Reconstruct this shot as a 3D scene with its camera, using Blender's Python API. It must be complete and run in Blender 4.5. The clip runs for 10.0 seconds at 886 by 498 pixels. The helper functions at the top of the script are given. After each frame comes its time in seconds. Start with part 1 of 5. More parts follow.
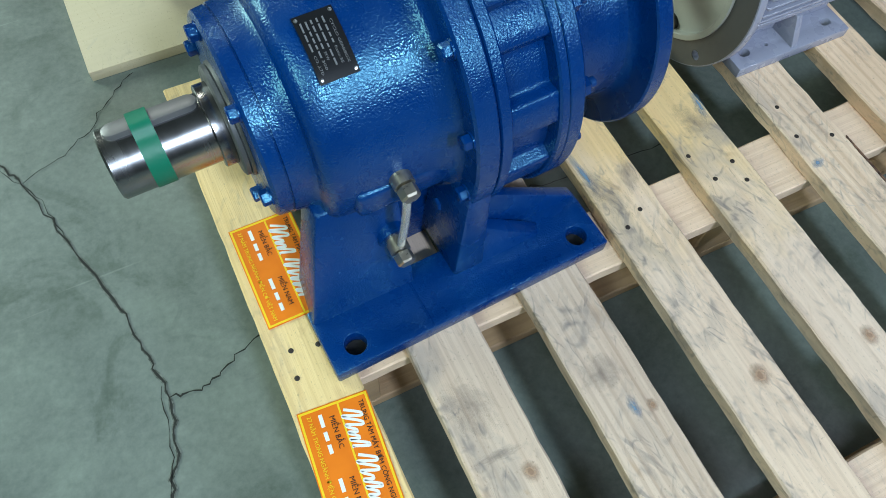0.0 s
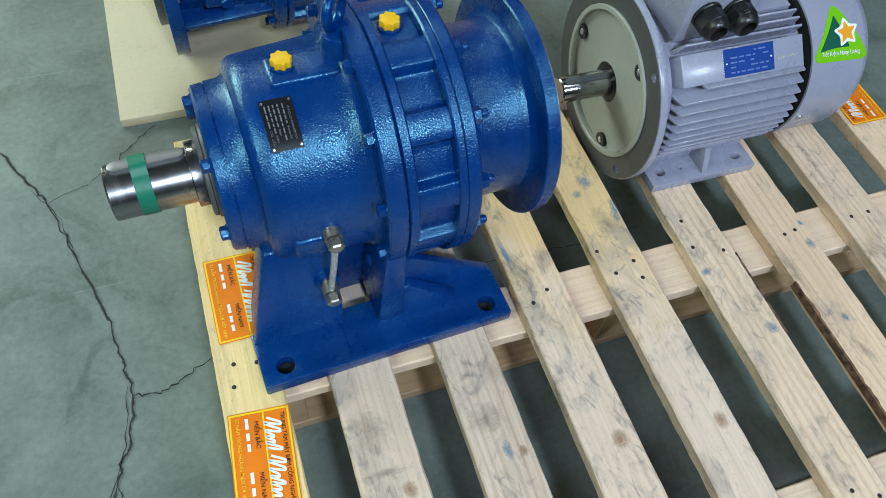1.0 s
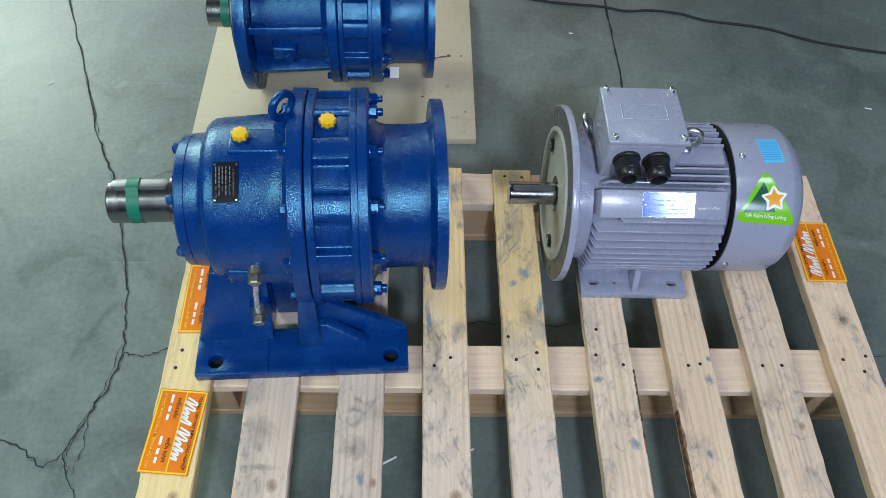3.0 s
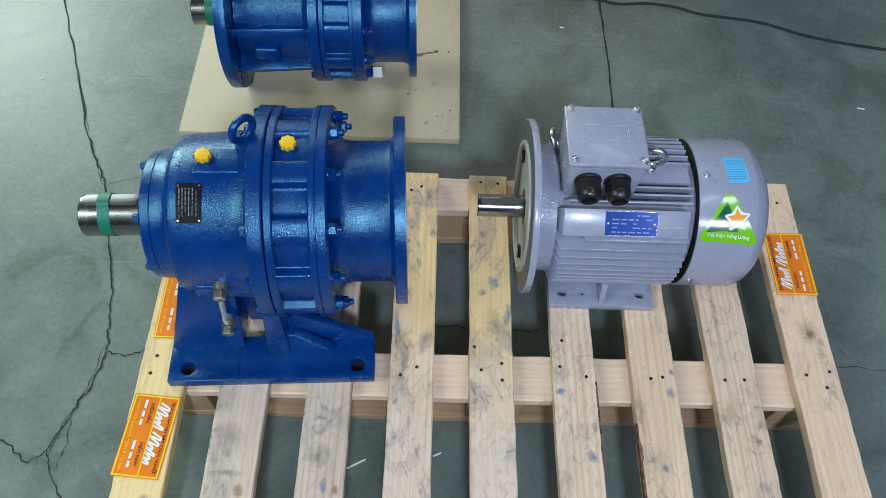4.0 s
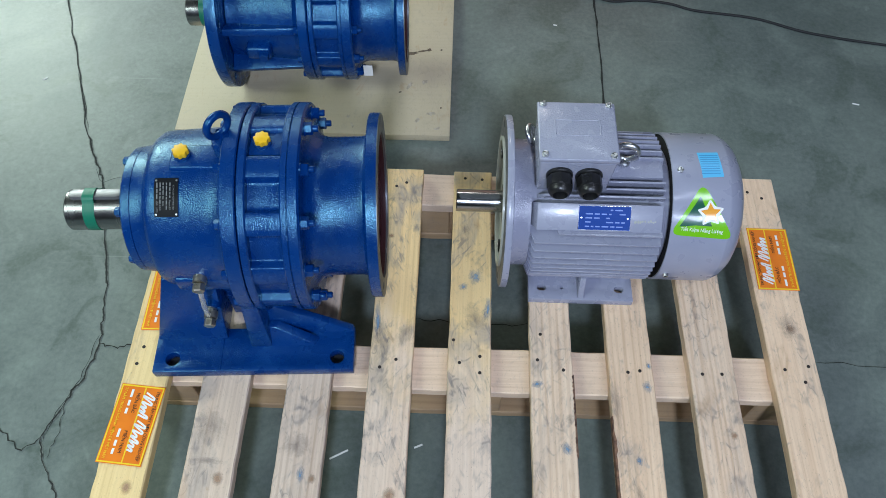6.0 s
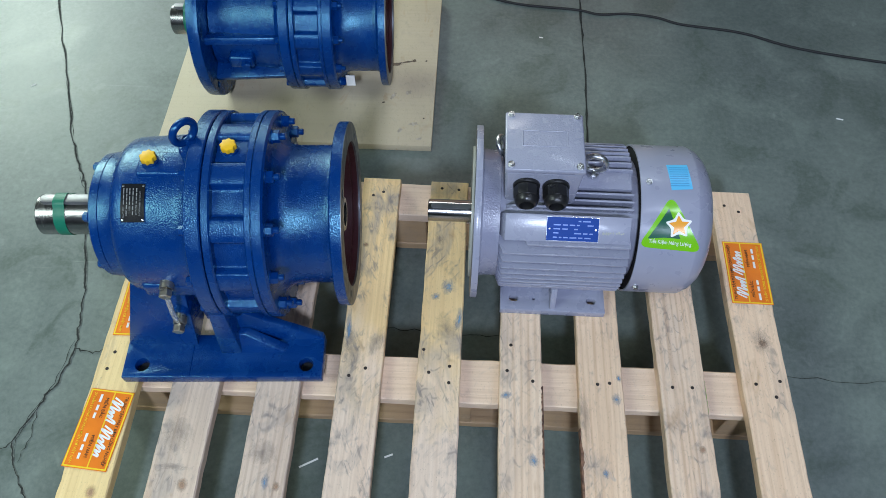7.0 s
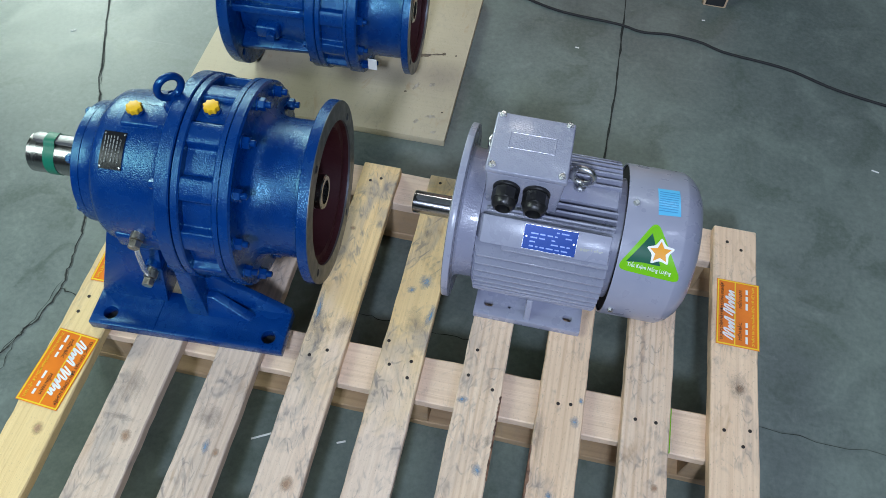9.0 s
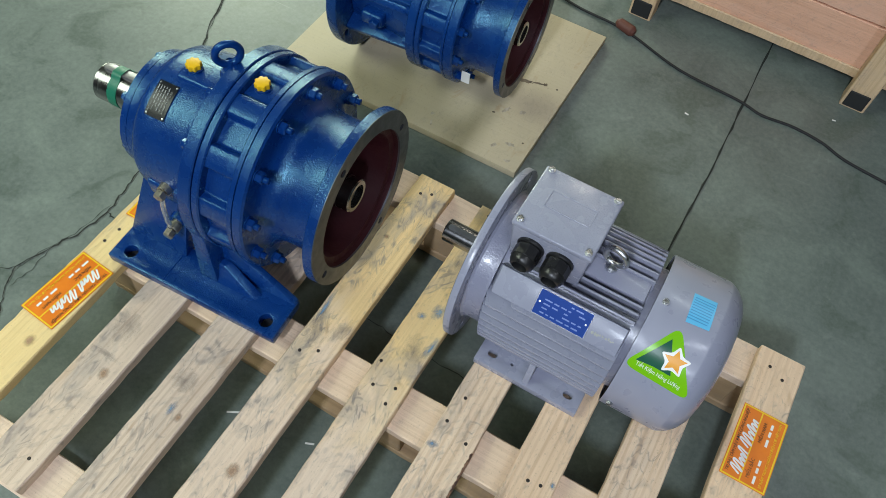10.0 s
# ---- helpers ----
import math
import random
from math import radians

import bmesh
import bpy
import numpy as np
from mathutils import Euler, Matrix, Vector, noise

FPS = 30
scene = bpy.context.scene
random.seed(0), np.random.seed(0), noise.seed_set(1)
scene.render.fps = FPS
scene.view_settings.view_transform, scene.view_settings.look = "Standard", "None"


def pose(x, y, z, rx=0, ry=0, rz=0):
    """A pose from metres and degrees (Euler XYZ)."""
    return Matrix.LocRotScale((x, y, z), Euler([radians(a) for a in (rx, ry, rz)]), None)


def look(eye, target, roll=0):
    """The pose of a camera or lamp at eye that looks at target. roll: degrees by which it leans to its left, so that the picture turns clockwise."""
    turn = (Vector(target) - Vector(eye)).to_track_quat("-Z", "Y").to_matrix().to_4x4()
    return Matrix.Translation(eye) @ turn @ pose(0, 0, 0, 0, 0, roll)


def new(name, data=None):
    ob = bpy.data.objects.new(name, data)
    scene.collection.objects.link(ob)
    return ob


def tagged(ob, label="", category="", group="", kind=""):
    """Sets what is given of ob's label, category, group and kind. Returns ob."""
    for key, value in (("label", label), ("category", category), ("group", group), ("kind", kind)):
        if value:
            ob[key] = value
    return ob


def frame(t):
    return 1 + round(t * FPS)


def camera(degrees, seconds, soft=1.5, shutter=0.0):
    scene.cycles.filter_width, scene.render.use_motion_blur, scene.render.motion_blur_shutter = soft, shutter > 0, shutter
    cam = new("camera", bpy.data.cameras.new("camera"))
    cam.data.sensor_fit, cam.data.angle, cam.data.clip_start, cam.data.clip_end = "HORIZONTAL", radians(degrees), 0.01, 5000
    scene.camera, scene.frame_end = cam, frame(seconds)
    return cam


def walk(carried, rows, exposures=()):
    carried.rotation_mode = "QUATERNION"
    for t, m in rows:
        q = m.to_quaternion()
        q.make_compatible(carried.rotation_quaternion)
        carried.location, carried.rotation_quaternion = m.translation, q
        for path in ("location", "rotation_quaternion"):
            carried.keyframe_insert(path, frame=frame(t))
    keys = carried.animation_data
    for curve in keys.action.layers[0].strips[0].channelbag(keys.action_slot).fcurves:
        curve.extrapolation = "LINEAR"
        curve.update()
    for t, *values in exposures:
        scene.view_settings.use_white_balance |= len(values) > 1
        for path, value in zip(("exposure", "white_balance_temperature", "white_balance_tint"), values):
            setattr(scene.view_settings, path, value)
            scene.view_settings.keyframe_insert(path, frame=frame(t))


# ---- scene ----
cam = camera(61.3, 10.0, soft=0.72)
PATH = [
    (0, (-0.575, -0.257, 0.899), (-0.085, 0.553, -0.862), 4.2),
    (0.5, (-0.544, -0.319, 1.002), (-0.083, 0.554, -0.737), 4.5),
    (1, (-0.521, -0.403, 1.038), (-0.016, 0.605, -0.614), 7.9),
    (1.5, (-0.425, -0.472, 1.104), (0.018, 0.663, -0.482), 8.5),
    (2, (-0.299, -0.529, 1.133), (-0.008, 0.659, -0.45), 6.7),
    (2.5, (-0.259, -0.531, 1.194), (-0.073, 0.642, -0.414), 5.6),
    (4, (-0.131, -0.455, 1.321), (-0.066, 0.59, -0.383), 3.4),
    (4.5, (-0.112, -0.456, 1.325), (-0.058, 0.581, -0.384), 2.7),
    (5, (-0.087, -0.46, 1.33), (-0.047, 0.58, -0.377), 1.9),
    (6.5, (-0.033, -0.477, 1.334), (-0.044, 0.578, -0.365), 0.3),
    (7, (0.007, -0.477, 1.333), (-0.012, 0.595, -0.355), 0.3),
    (7.5, (0.052, -0.485, 1.331), (0.009, 0.592, -0.354), -0.1),
    (8, (0.077, -0.497, 1.328), (-0.001, 0.585, -0.352), -0.6),
    (8.5, (0.091, -0.494, 1.324), (-0.019, 0.584, -0.358), -0.1),
    (9, (0.13, -0.463, 1.307), (-0.028, 0.602, -0.379), 2.4),
    (9.5, (0.179, -0.387, 1.294), (-0.081, 0.643, -0.4), 5.0),
    (10, (0.227, -0.349, 1.295), (-0.184, 0.627, -0.402), 6.7),
]
walk(cam, [(t, look(eye, target, roll)) for t, eye, target, roll in PATH],
     [(0.0, -0.12, 6250, 9), (0.8, -0.12, 6300, 10), (1.5, -0.17, 6250, 13), (2.4, -0.24, 6250, 17), (6.5, -0.24, 6200, 17), (9.1, -0.24, 6200, 17), (9.5, -0.24, 6400, 14), (10.0, -0.28, 7000, 13)])


# ---- light: hall lamps overhead, daylight from a window behind, added fill lamps ----
world = bpy.data.worlds.new("world")
scene.world = world
world.use_nodes = True
wn = world.node_tree
sky = wn.nodes.new("ShaderNodeTexSky")
sky.sky_type = 'NISHITA'
sky.sun_disc = False
sky.sun_elevation = radians(40)
sky.sun_rotation = radians(-60)
wn.links.new(sky.outputs[0], wn.nodes["Background"].inputs[0])
wn.nodes["Background"].inputs[1].default_value = 0.1


def area(name, eye, target, sx, sy, watts, colour):
    d = bpy.data.lights.new(name, 'AREA')
    d.shape, d.size, d.size_y, d.energy, d.color = 'RECTANGLE', sx, sy, watts, colour
    o = new(name, d)
    o.matrix_world = look(eye, target)
    return o


for x_, z_, w_ in ((2.4, 3.9, 95), (-0.05, 4.7, 295)):  # two hall lamps in front
    area("lamp_front", (x_, -4.4, z_), (x_ * 0.05, 0.5, 0), 0.5, 0.7, w_, (0.70, 0.83, 1.0))
area("lamp_left", (-3.4, 3.6, 2.3), (-1.3, 1.0, 0), 1.6, 1.2, 115, (0.82, 1.0, 0.80))
area("lamp_back", (-0.2, 4.2, 3.6), (-0.2, 0.5, 0), 0.7, 0.4, 22, (1.0, 0.97, 0.84))
area("window_back", (-4.8, 8.4, 3.9), (-0.6, 0.9, 0), 4.2, 2.6, 340, (0.84, 1.0, 0.90))
# added fill that brightens the floor at the front left
area("lamp_side", (-2.9, -1.3, 3.2), (-1.4, 0.2, 0.0), 1.8, 1.4, 95, (0.82, 1.0, 0.86))
# added fill over the right-hand slats
area("lamp_overhead", (1.9, -1.0, 4.2), (0.6, 0.1, 0), 1.2, 0.2, 24, (0.78, 0.87, 1.0))
area("lamp_ceiling", (1.6, 2.8, 5.0), (0.8, 0.8, 0), 1.2, 0.12, 20, (0.82, 0.96, 1.0))


# ---- materials ----
def mat(name, colour, rough=0.5, metal=0.0, coat=0.0):
    m = bpy.data.materials.new(name)
    m.use_nodes = True
    p = m.node_tree.nodes["Principled BSDF"]
    p.inputs["Base Color"].default_value = (*colour, 1)
    p.inputs["Roughness"].default_value = rough
    p.inputs["Metallic"].default_value = metal
    p.inputs["Coat Weight"].default_value = coat
    p.inputs["Coat Roughness"].default_value = 0.12
    return m


def node(m, kind, **values):
    n = m.node_tree.nodes.new(kind)
    for k, v in values.items():
        n.inputs[k].default_value = v
    return n


def link(m, a, b):
    m.node_tree.links.new(a, b)


def coords(m, scale=(1, 1, 1), source="Object"):
    c = m.node_tree.nodes.new("ShaderNodeTexCoord")
    mp = m.node_tree.nodes.new("ShaderNodeMapping")
    mp.inputs["Scale"].default_value = scale
    link(m, c.outputs[source], mp.inputs["Vector"])
    return mp.outputs["Vector"]


def noise_tex(m, vec, scale, detail=3.0, rough=0.55, distort=0.0):
    n = node(m, "ShaderNodeTexNoise", Scale=scale, Detail=detail, Roughness=rough, Distortion=distort)
    link(m, vec, n.inputs["Vector"])
    return n.outputs["Fac"]


def ramp(m, fac, stops):
    r = m.node_tree.nodes.new("ShaderNodeValToRGB")
    e = r.color_ramp.elements
    while len(e) < len(stops):
        e.new(0.5)
    for el, (pos, col) in zip(e, stops):
        el.position = pos
        el.color = (*col, 1) if len(col) == 3 else col
    link(m, fac, r.inputs["Fac"])
    return r.outputs["Color"]


def mix(m, fac, a, b, mode='MIX'):
    n = m.node_tree.nodes.new("ShaderNodeMix")
    n.data_type, n.blend_type = 'RGBA', mode
    for sock, v in ((n.inputs[0], fac), (n.inputs[6], a), (n.inputs[7], b)):
        if hasattr(v, "is_output"):
            link(m, v, sock)
        else:
            sock.default_value = v if isinstance(v, float) else (*v, 1)
    return n.outputs[2]


def bump(m, height, strength, distance, base=None):
    b = node(m, "ShaderNodeBump", Strength=strength, Distance=distance)
    link(m, height, b.inputs["Height"])
    if base is not None:
        link(m, base, b.inputs["Normal"])
    return b.outputs["Normal"]


def put(m, **sockets):
    p = m.node_tree.nodes["Principled BSDF"]
    for k, v in sockets.items():
        link(m, v, p.inputs[k.replace("_", " ")])


def grey_ramp(m, fac, lo, hi, a=0.3, b=0.7):
    return ramp(m, fac, [(a, (lo,) * 3), (b, (hi,) * 3)])


def paint(name, colour, colour2, rough, bump_scale, bump_mm, coat, gloss=0.5):
    m = mat(name, colour, rough, 0, coat)
    m.node_tree.nodes["Principled BSDF"].inputs["Specular IOR Level"].default_value = gloss
    v = coords(m)
    put(m, Base_Color=ramp(m, noise_tex(m, v, 9, 4), [(0.35, colour), (0.7, colour2)]),
        Roughness=grey_ramp(m, noise_tex(m, v, 30, 3), rough * 0.75, rough * 1.35))
    put(m, Normal=bump(m, noise_tex(m, v, bump_scale, 1.5, 0.45), 0.75, bump_mm / 1000))
    return m


def enamel(name, colour, colour2, rough, fine, fine_mm, coarse, coarse_mm, tint, gloss=0.5):
    """Sprayed gloss enamel: fine orange peel over the broad unevenness of the casting."""
    m = mat(name, colour, rough)
    p = m.node_tree.nodes["Principled BSDF"]
    p.inputs["Specular IOR Level"].default_value = gloss
    p.inputs["Specular Tint"].default_value = (*tint, 1)
    v = coords(m)
    put(m, Base_Color=ramp(m, noise_tex(m, v, 9, 4), [(0.35, colour), (0.7, colour2)]),
        Roughness=grey_ramp(m, noise_tex(m, v, 34, 3), rough * 0.8, rough * 1.3))
    low = bump(m, noise_tex(m, v, coarse, 2, 0.5), 0.8, coarse_mm / 1000)
    put(m, Normal=bump(m, noise_tex(m, v, fine, 1.0, 0.4), 0.8, fine_mm / 1000, low))
    return m


M_BLUE = enamel("blue_gloss_enamel", (0.0003, 0.0240, 0.142), (0.0004, 0.0315, 0.174), 0.26, 520, 0.62, 90, 0.40, (0.34, 0.84, 1.0), 0.9)
M_BLUE_SMOOTH = enamel("blue_gloss_enamel_thin", (0.0003, 0.0240, 0.142), (0.0004, 0.0315, 0.174), 0.22, 520, 0.45, 90, 0.40, (0.30, 0.80, 1.0), 0.75)
M_GREY = paint("grey_machine_enamel", (0.275, 0.288, 0.375), (0.305, 0.317, 0.405), 0.27, 400, 0.28, 0.15)
M_GREY_ROUGH = paint("grey_cast_enamel", (0.275, 0.288, 0.375), (0.305, 0.317, 0.405), 0.24, 430, 0.85, 0.2)
M_GREY_SHEET = paint("grey_sheet_enamel", (0.275, 0.288, 0.375), (0.305, 0.317, 0.405), 0.30, 45, 0.8, 0.2)
M_CREAM = paint("pale_grey_primer", (0.33, 0.34, 0.31), (0.38, 0.385, 0.35), 0.42, 240, 0.5, 0.1)
M_RED = paint("red_oxide_primer", (0.050, 0.008, 0.014), (0.068, 0.010, 0.017), 0.5, 200, 0.7, 0.0)
M_STEEL = mat("turned_steel", (0.31, 0.31, 0.315), 0.27, 1.0)
M_SHAFT = mat("ground_steel_shaft", (0.34, 0.34, 0.345), 0.2, 1.0)
put(M_SHAFT, Roughness=grey_ramp(M_SHAFT, noise_tex(M_SHAFT, coords(M_SHAFT), 40, 2), 0.16, 0.24))
M_POCKET_SHADE = mat("pocket_shade_black", (0.02, 0.021, 0.024), 0.45)
put(M_STEEL, Roughness=grey_ramp(M_STEEL, noise_tex(M_STEEL, coords(M_STEEL, (60, 6, 6)), 1, 3), 0.22, 0.30))
M_KEY = mat("ground_key_steel", (0.24, 0.24, 0.25), 0.42, 0.75)
put(M_KEY, Roughness=grey_ramp(M_KEY, noise_tex(M_KEY, coords(M_KEY), 90, 3), 0.36, 0.5))
M_STEEL_DULL = mat("machined_iron", (0.15, 0.16, 0.18), 0.40, 0.8)
put(M_STEEL_DULL, Roughness=grey_ramp(M_STEEL_DULL, noise_tex(M_STEEL_DULL, coords(M_STEEL_DULL), 60, 3), 0.32, 0.55))
M_FACE = mat("dark_machined_face", (0.10, 0.105, 0.112), 0.45, 0.35)
put(M_FACE, Roughness=grey_ramp(M_FACE, noise_tex(M_FACE, coords(M_FACE), 70, 3), 0.36, 0.55))
M_ZINC = mat("zinc_plate", (0.62, 0.63, 0.64), 0.3, 1.0)
put(M_ZINC, Roughness=grey_ramp(M_ZINC, noise_tex(M_ZINC, coords(M_ZINC), 120, 3), 0.2, 0.45))
M_BRASS = mat("dull_brass", (0.46, 0.42, 0.34), 0.32, 0.9)
put(M_BRASS, Roughness=grey_ramp(M_BRASS, noise_tex(M_BRASS, coords(M_BRASS), 160, 3), 0.25, 0.5))
M_YELLOW = mat("yellow_plastic", (0.80, 0.50, 0.01), 0.4)
put(M_YELLOW, Base_Color=ramp(M_YELLOW, noise_tex(M_YELLOW, coords(M_YELLOW), 70, 2), [(0.3, (0.70, 0.39, 0.004)), (0.7, (0.80, 0.49, 0.008))]))
M_BLACK = mat("black_plastic", (0.012, 0.012, 0.013), 0.32)
put(M_BLACK, Roughness=grey_ramp(M_BLACK, noise_tex(M_BLACK, coords(M_BLACK), 90, 2), 0.25, 0.45))
M_BLACK_METAL = mat("black_anodised_plate", (0.012, 0.013, 0.015), 0.24)
M_BLACK_METAL.node_tree.nodes["Principled BSDF"].inputs["Specular IOR Level"].default_value = 0.22
M_DARK = mat("painted_shade_black", (0.010, 0.010, 0.011), 0.9)
M_GREEN_TAPE = mat("green_tape", (0.002, 0.155, 0.088), 0.45)
put(M_GREEN_TAPE, Normal=bump(M_GREEN_TAPE, noise_tex(M_GREEN_TAPE, coords(M_GREEN_TAPE), 120, 2), 0.3, 0.001))
M_TUBE = mat("clear_plastic_tube", (0.85, 0.85, 0.80), 0.15)
M_TUBE.node_tree.nodes["Principled BSDF"].inputs["Transmission Weight"].default_value = 0.75
M_ORANGE = mat("orange_print", (0.78, 0.19, 0.008), 0.38)
put(M_ORANGE, Base_Color=ramp(M_ORANGE, noise_tex(M_ORANGE, coords(M_ORANGE), 25, 3), [(0.3, (0.72, 0.165, 0.007)), (0.7, (0.83, 0.215, 0.010))]))
M_SUN = mat("yellow_print", (0.86, 0.58, 0.02), 0.4)
M_INK = mat("dark_print", (0.035, 0.018, 0.012), 0.5)
M_WHITE = mat("white_print", (0.80, 0.80, 0.78), 0.4)
M_LIME = mat("lime_print", (0.18, 0.52, 0.01), 0.18, 0, 0.6)
M_FOREST = mat("dark_green_print", (0.012, 0.10, 0.06), 0.18, 0, 0.6)
M_STAR = mat("orange_star_print", (0.85, 0.36, 0.03), 0.18, 0, 0.6)
M_SKY = mat("sky_blue_print", (0.10, 0.44, 0.72), 0.3)
M_PALE_LINE = mat("pale_blue_line", (0.045, 0.26, 0.52), 0.35)
M_PLATE = mat("polished_aluminium_plate", (0.62, 0.65, 0.70), 0.24, 1.0)
M_PLATE_BLUE = mat("blue_lacquer_print", (0.022, 0.075, 0.36), 0.13, 0.25, 0.8)
M_PLATE_BAR = mat("pale_blue_print", (0.11, 0.18, 0.44), 0.3, 0.3)
M_SILVER_PRINT = mat("silver_print", (0.20, 0.21, 0.22), 0.4, 0.3)
M_PAPER = mat("white_paper_tag", (0.75, 0.75, 0.73), 0.7)
M_RUBBER = mat("black_cable_sheath", (0.014, 0.015, 0.016), 0.75)
M_PLUG = mat("red_brown_plug", (0.12, 0.04, 0.028), 0.55)


def wood(name, pale, tan, dark, along, scuff, stain_blue=0.0, yellow=None, relief=0.7, rings=0.45):
    """Sawn pine with its grain along one axis; scuff: how much grey dirt is rubbed in; rings: contrast of the growth rings."""
    m = mat(name, tan, 0.62)
    rnd = m.node_tree.nodes.new("ShaderNodeObjectInfo")
    tc = m.node_tree.nodes.new("ShaderNodeTexCoord")
    off = m.node_tree.nodes.new("ShaderNodeVectorMath")
    off.operation = 'SCALE'
    off.inputs[0].default_value = (3.1, 1.7, 2.3)
    link(m, rnd.outputs["Random"], off.inputs["Scale"])
    add = m.node_tree.nodes.new("ShaderNodeVectorMath")
    add.operation = 'ADD'
    link(m, tc.outputs["Object"], add.inputs[0])
    link(m, off.outputs[0], add.inputs[1])
    base = add.outputs[0]

    def scaled(s):
        mp = m.node_tree.nodes.new("ShaderNodeMapping")
        mp.inputs["Scale"].default_value = s
        link(m, base, mp.inputs["Vector"])
        return mp.outputs["Vector"]

    def grain(across, length):
        sc = [across, across, across]
        sc[along] = length
        return scaled(sc)
    # growth rings that wander along the board
    wave = node(m, "ShaderNodeTexWave", Scale=1.0, Distortion=9.0, Detail=2.0, **{"Detail Scale": 0.8, "Detail Roughness": 0.5})
    wave.bands_direction = 'Y' if along == 0 else 'X'
    link(m, grain(26, 1.3), wave.inputs["Vector"])
    g1 = noise_tex(m, grain(20, 1.2), 1.0, 4, 0.6, 0.8)
    g2 = noise_tex(m, grain(260, 6), 1.0, 3, 0.6)
    col = ramp(m, g1, [(0.30, tan), (0.55, pale), (0.8, tan)])
    late = mix(m, 0.55, tan, dark)
    gate_r = ramp(m, noise_tex(m, grain(11, 0.9), 1.0, 2, 0.5), [(0.35, (0.25,) * 3), (0.65, (1.0,) * 3)])
    lines = mix(m, 1.0, ramp(m, wave.outputs["Fac"], [(0.52, (0.0,) * 3), (0.92, (rings,) * 3)]), gate_r, 'MULTIPLY')
    col = mix(m, lines, col, late)
    col = mix(m, 0.22, col, ramp(m, g2, [(0.32, dark), (0.60, pale)]))
    # tone differs from board to board
    tone = ramp(m, rnd.outputs["Random"], [(0.0, (0.96, 0.94, 0.92)), (0.5, (1.0, 0.99, 0.97)), (1.0, (1.0, 0.95, 0.88))])
    col = mix(m, 1.0, col, tone, 'MULTIPLY')
    if yellow:  # warm light painted into the colour along a stretch of the board
        sep = m.node_tree.nodes.new("ShaderNodeSeparateXYZ")
        link(m, tc.outputs["Object"], sep.inputs[0])
        shift = node(m, "ShaderNodeMath")
        shift.operation = 'MULTIPLY_ADD'
        link(m, noise_tex(m, scaled((14, 6, 14)), 1.0, 4, 0.6), shift.inputs[0])
        shift.inputs[1].default_value = 0.5
        link(m, sep.outputs["Y"], shift.inputs[2])
        zone = node(m, "ShaderNodeMapRange")
        link(m, shift.outputs[0], zone.inputs["Value"])
        zone.inputs["From Min"].default_value, zone.inputs["From Max"].default_value = yellow[0] + 0.25, yellow[1] + 0.25
        col = mix(m, zone.outputs["Result"], col, mix(m, 1.0, col, (1.02, 0.93, 0.60), 'MULTIPLY'))
    # rubbed-in dirt: soft smudges, curling scuff lines and, where it is worst, short tread dashes
    smudge = noise_tex(m, scaled((13, 7, 13)), 1.0, 4, 0.62, 0.8)
    gate = ramp(m, smudge, [(0.40, (0.0,) * 3), (0.56, (min(1.0, scuff),) * 3)])
    col = mix(m, ramp(m, smudge, [(0.50, (0.0,) * 3), (0.72, (min(0.8, scuff * 0.5),) * 3)]), col, (0.30, 0.265, 0.245))
    for freq, stretch, weight in ((28, 0.5, 0.5), (55, 0.3, 0.5)):
        curl = noise_tex(m, scaled((freq, freq * stretch, freq)), 1.0, 1.0, 0.4, 0.7)
        thin = ramp(m, curl, [(0.465, (0.0,) * 3), (0.495, (weight,) * 3), (0.505, (weight,) * 3), (0.535, (0.0,) * 3)])
        broken = ramp(m, noise_tex(m, scaled((70, 60, 70)), 1.0, 2, 0.5), [(0.42, (0.0,) * 3), (0.60, (1.0,) * 3)])
        col = mix(m, mix(m, 1.0, mix(m, 1.0, thin, gate, 'MULTIPLY'), broken, 'MULTIPLY'), col, (0.17, 0.15, 0.15))
    if scuff > 0.5:
        for turn, sx, sy in ((24, 170, 30), (-37, 140, 24)):
            mp = m.node_tree.nodes.new("ShaderNodeMapping")
            mp.vector_type = 'TEXTURE'
            mp.inputs["Rotation"].default_value = (0, 0, radians(turn))
            mp.inputs["Scale"].default_value = (1 / sx, 1 / sy, 1 / 40)
            link(m, base, mp.inputs["Vector"])
            dash = ramp(m, noise_tex(m, mp.outputs["Vector"], 1.0, 2.0, 0.55, 0.25), [(0.56, (0.0,) * 3), (0.65, (min(0.6, scuff * 0.36),) * 3)])
            patchy = ramp(m, noise_tex(m, scaled((13 + turn * 0.08, 8, 13)), 1.0, 2, 0.5), [(0.50, (0.0,) * 3), (0.62, (1.0,) * 3)])
            col = mix(m, mix(m, 1.0, mix(m, 1.0, dash, gate, 'MULTIPLY'), patchy, 'MULTIPLY'), col, (0.17, 0.15, 0.15))
    speck = noise_tex(m, scaled((420, 260, 420)), 1.0, 2, 0.6)
    col = mix(m, ramp(m, speck, [(0.62, (0.0,) * 3), (0.74, (0.4,) * 3)]), col, (0.24, 0.17, 0.12))
    if stain_blue:
        blot = noise_tex(m, scaled((26, 17, 26)), 1.0, 4, 0.65, 0.8)
        col = mix(m, ramp(m, blot, [(0.68, (0.0,) * 3), (0.72, (stain_blue * 0.6,) * 3)]), col, (0.07, 0.17, 0.30))
        rust = noise_tex(m, scaled((22, 9, 23)), 1.0, 3, 0.6, 1.0)
        col = mix(m, ramp(m, rust, [(0.62, (0.0,) * 3), (0.72, (0.4,) * 3)]), col, (0.42, 0.24, 0.11))
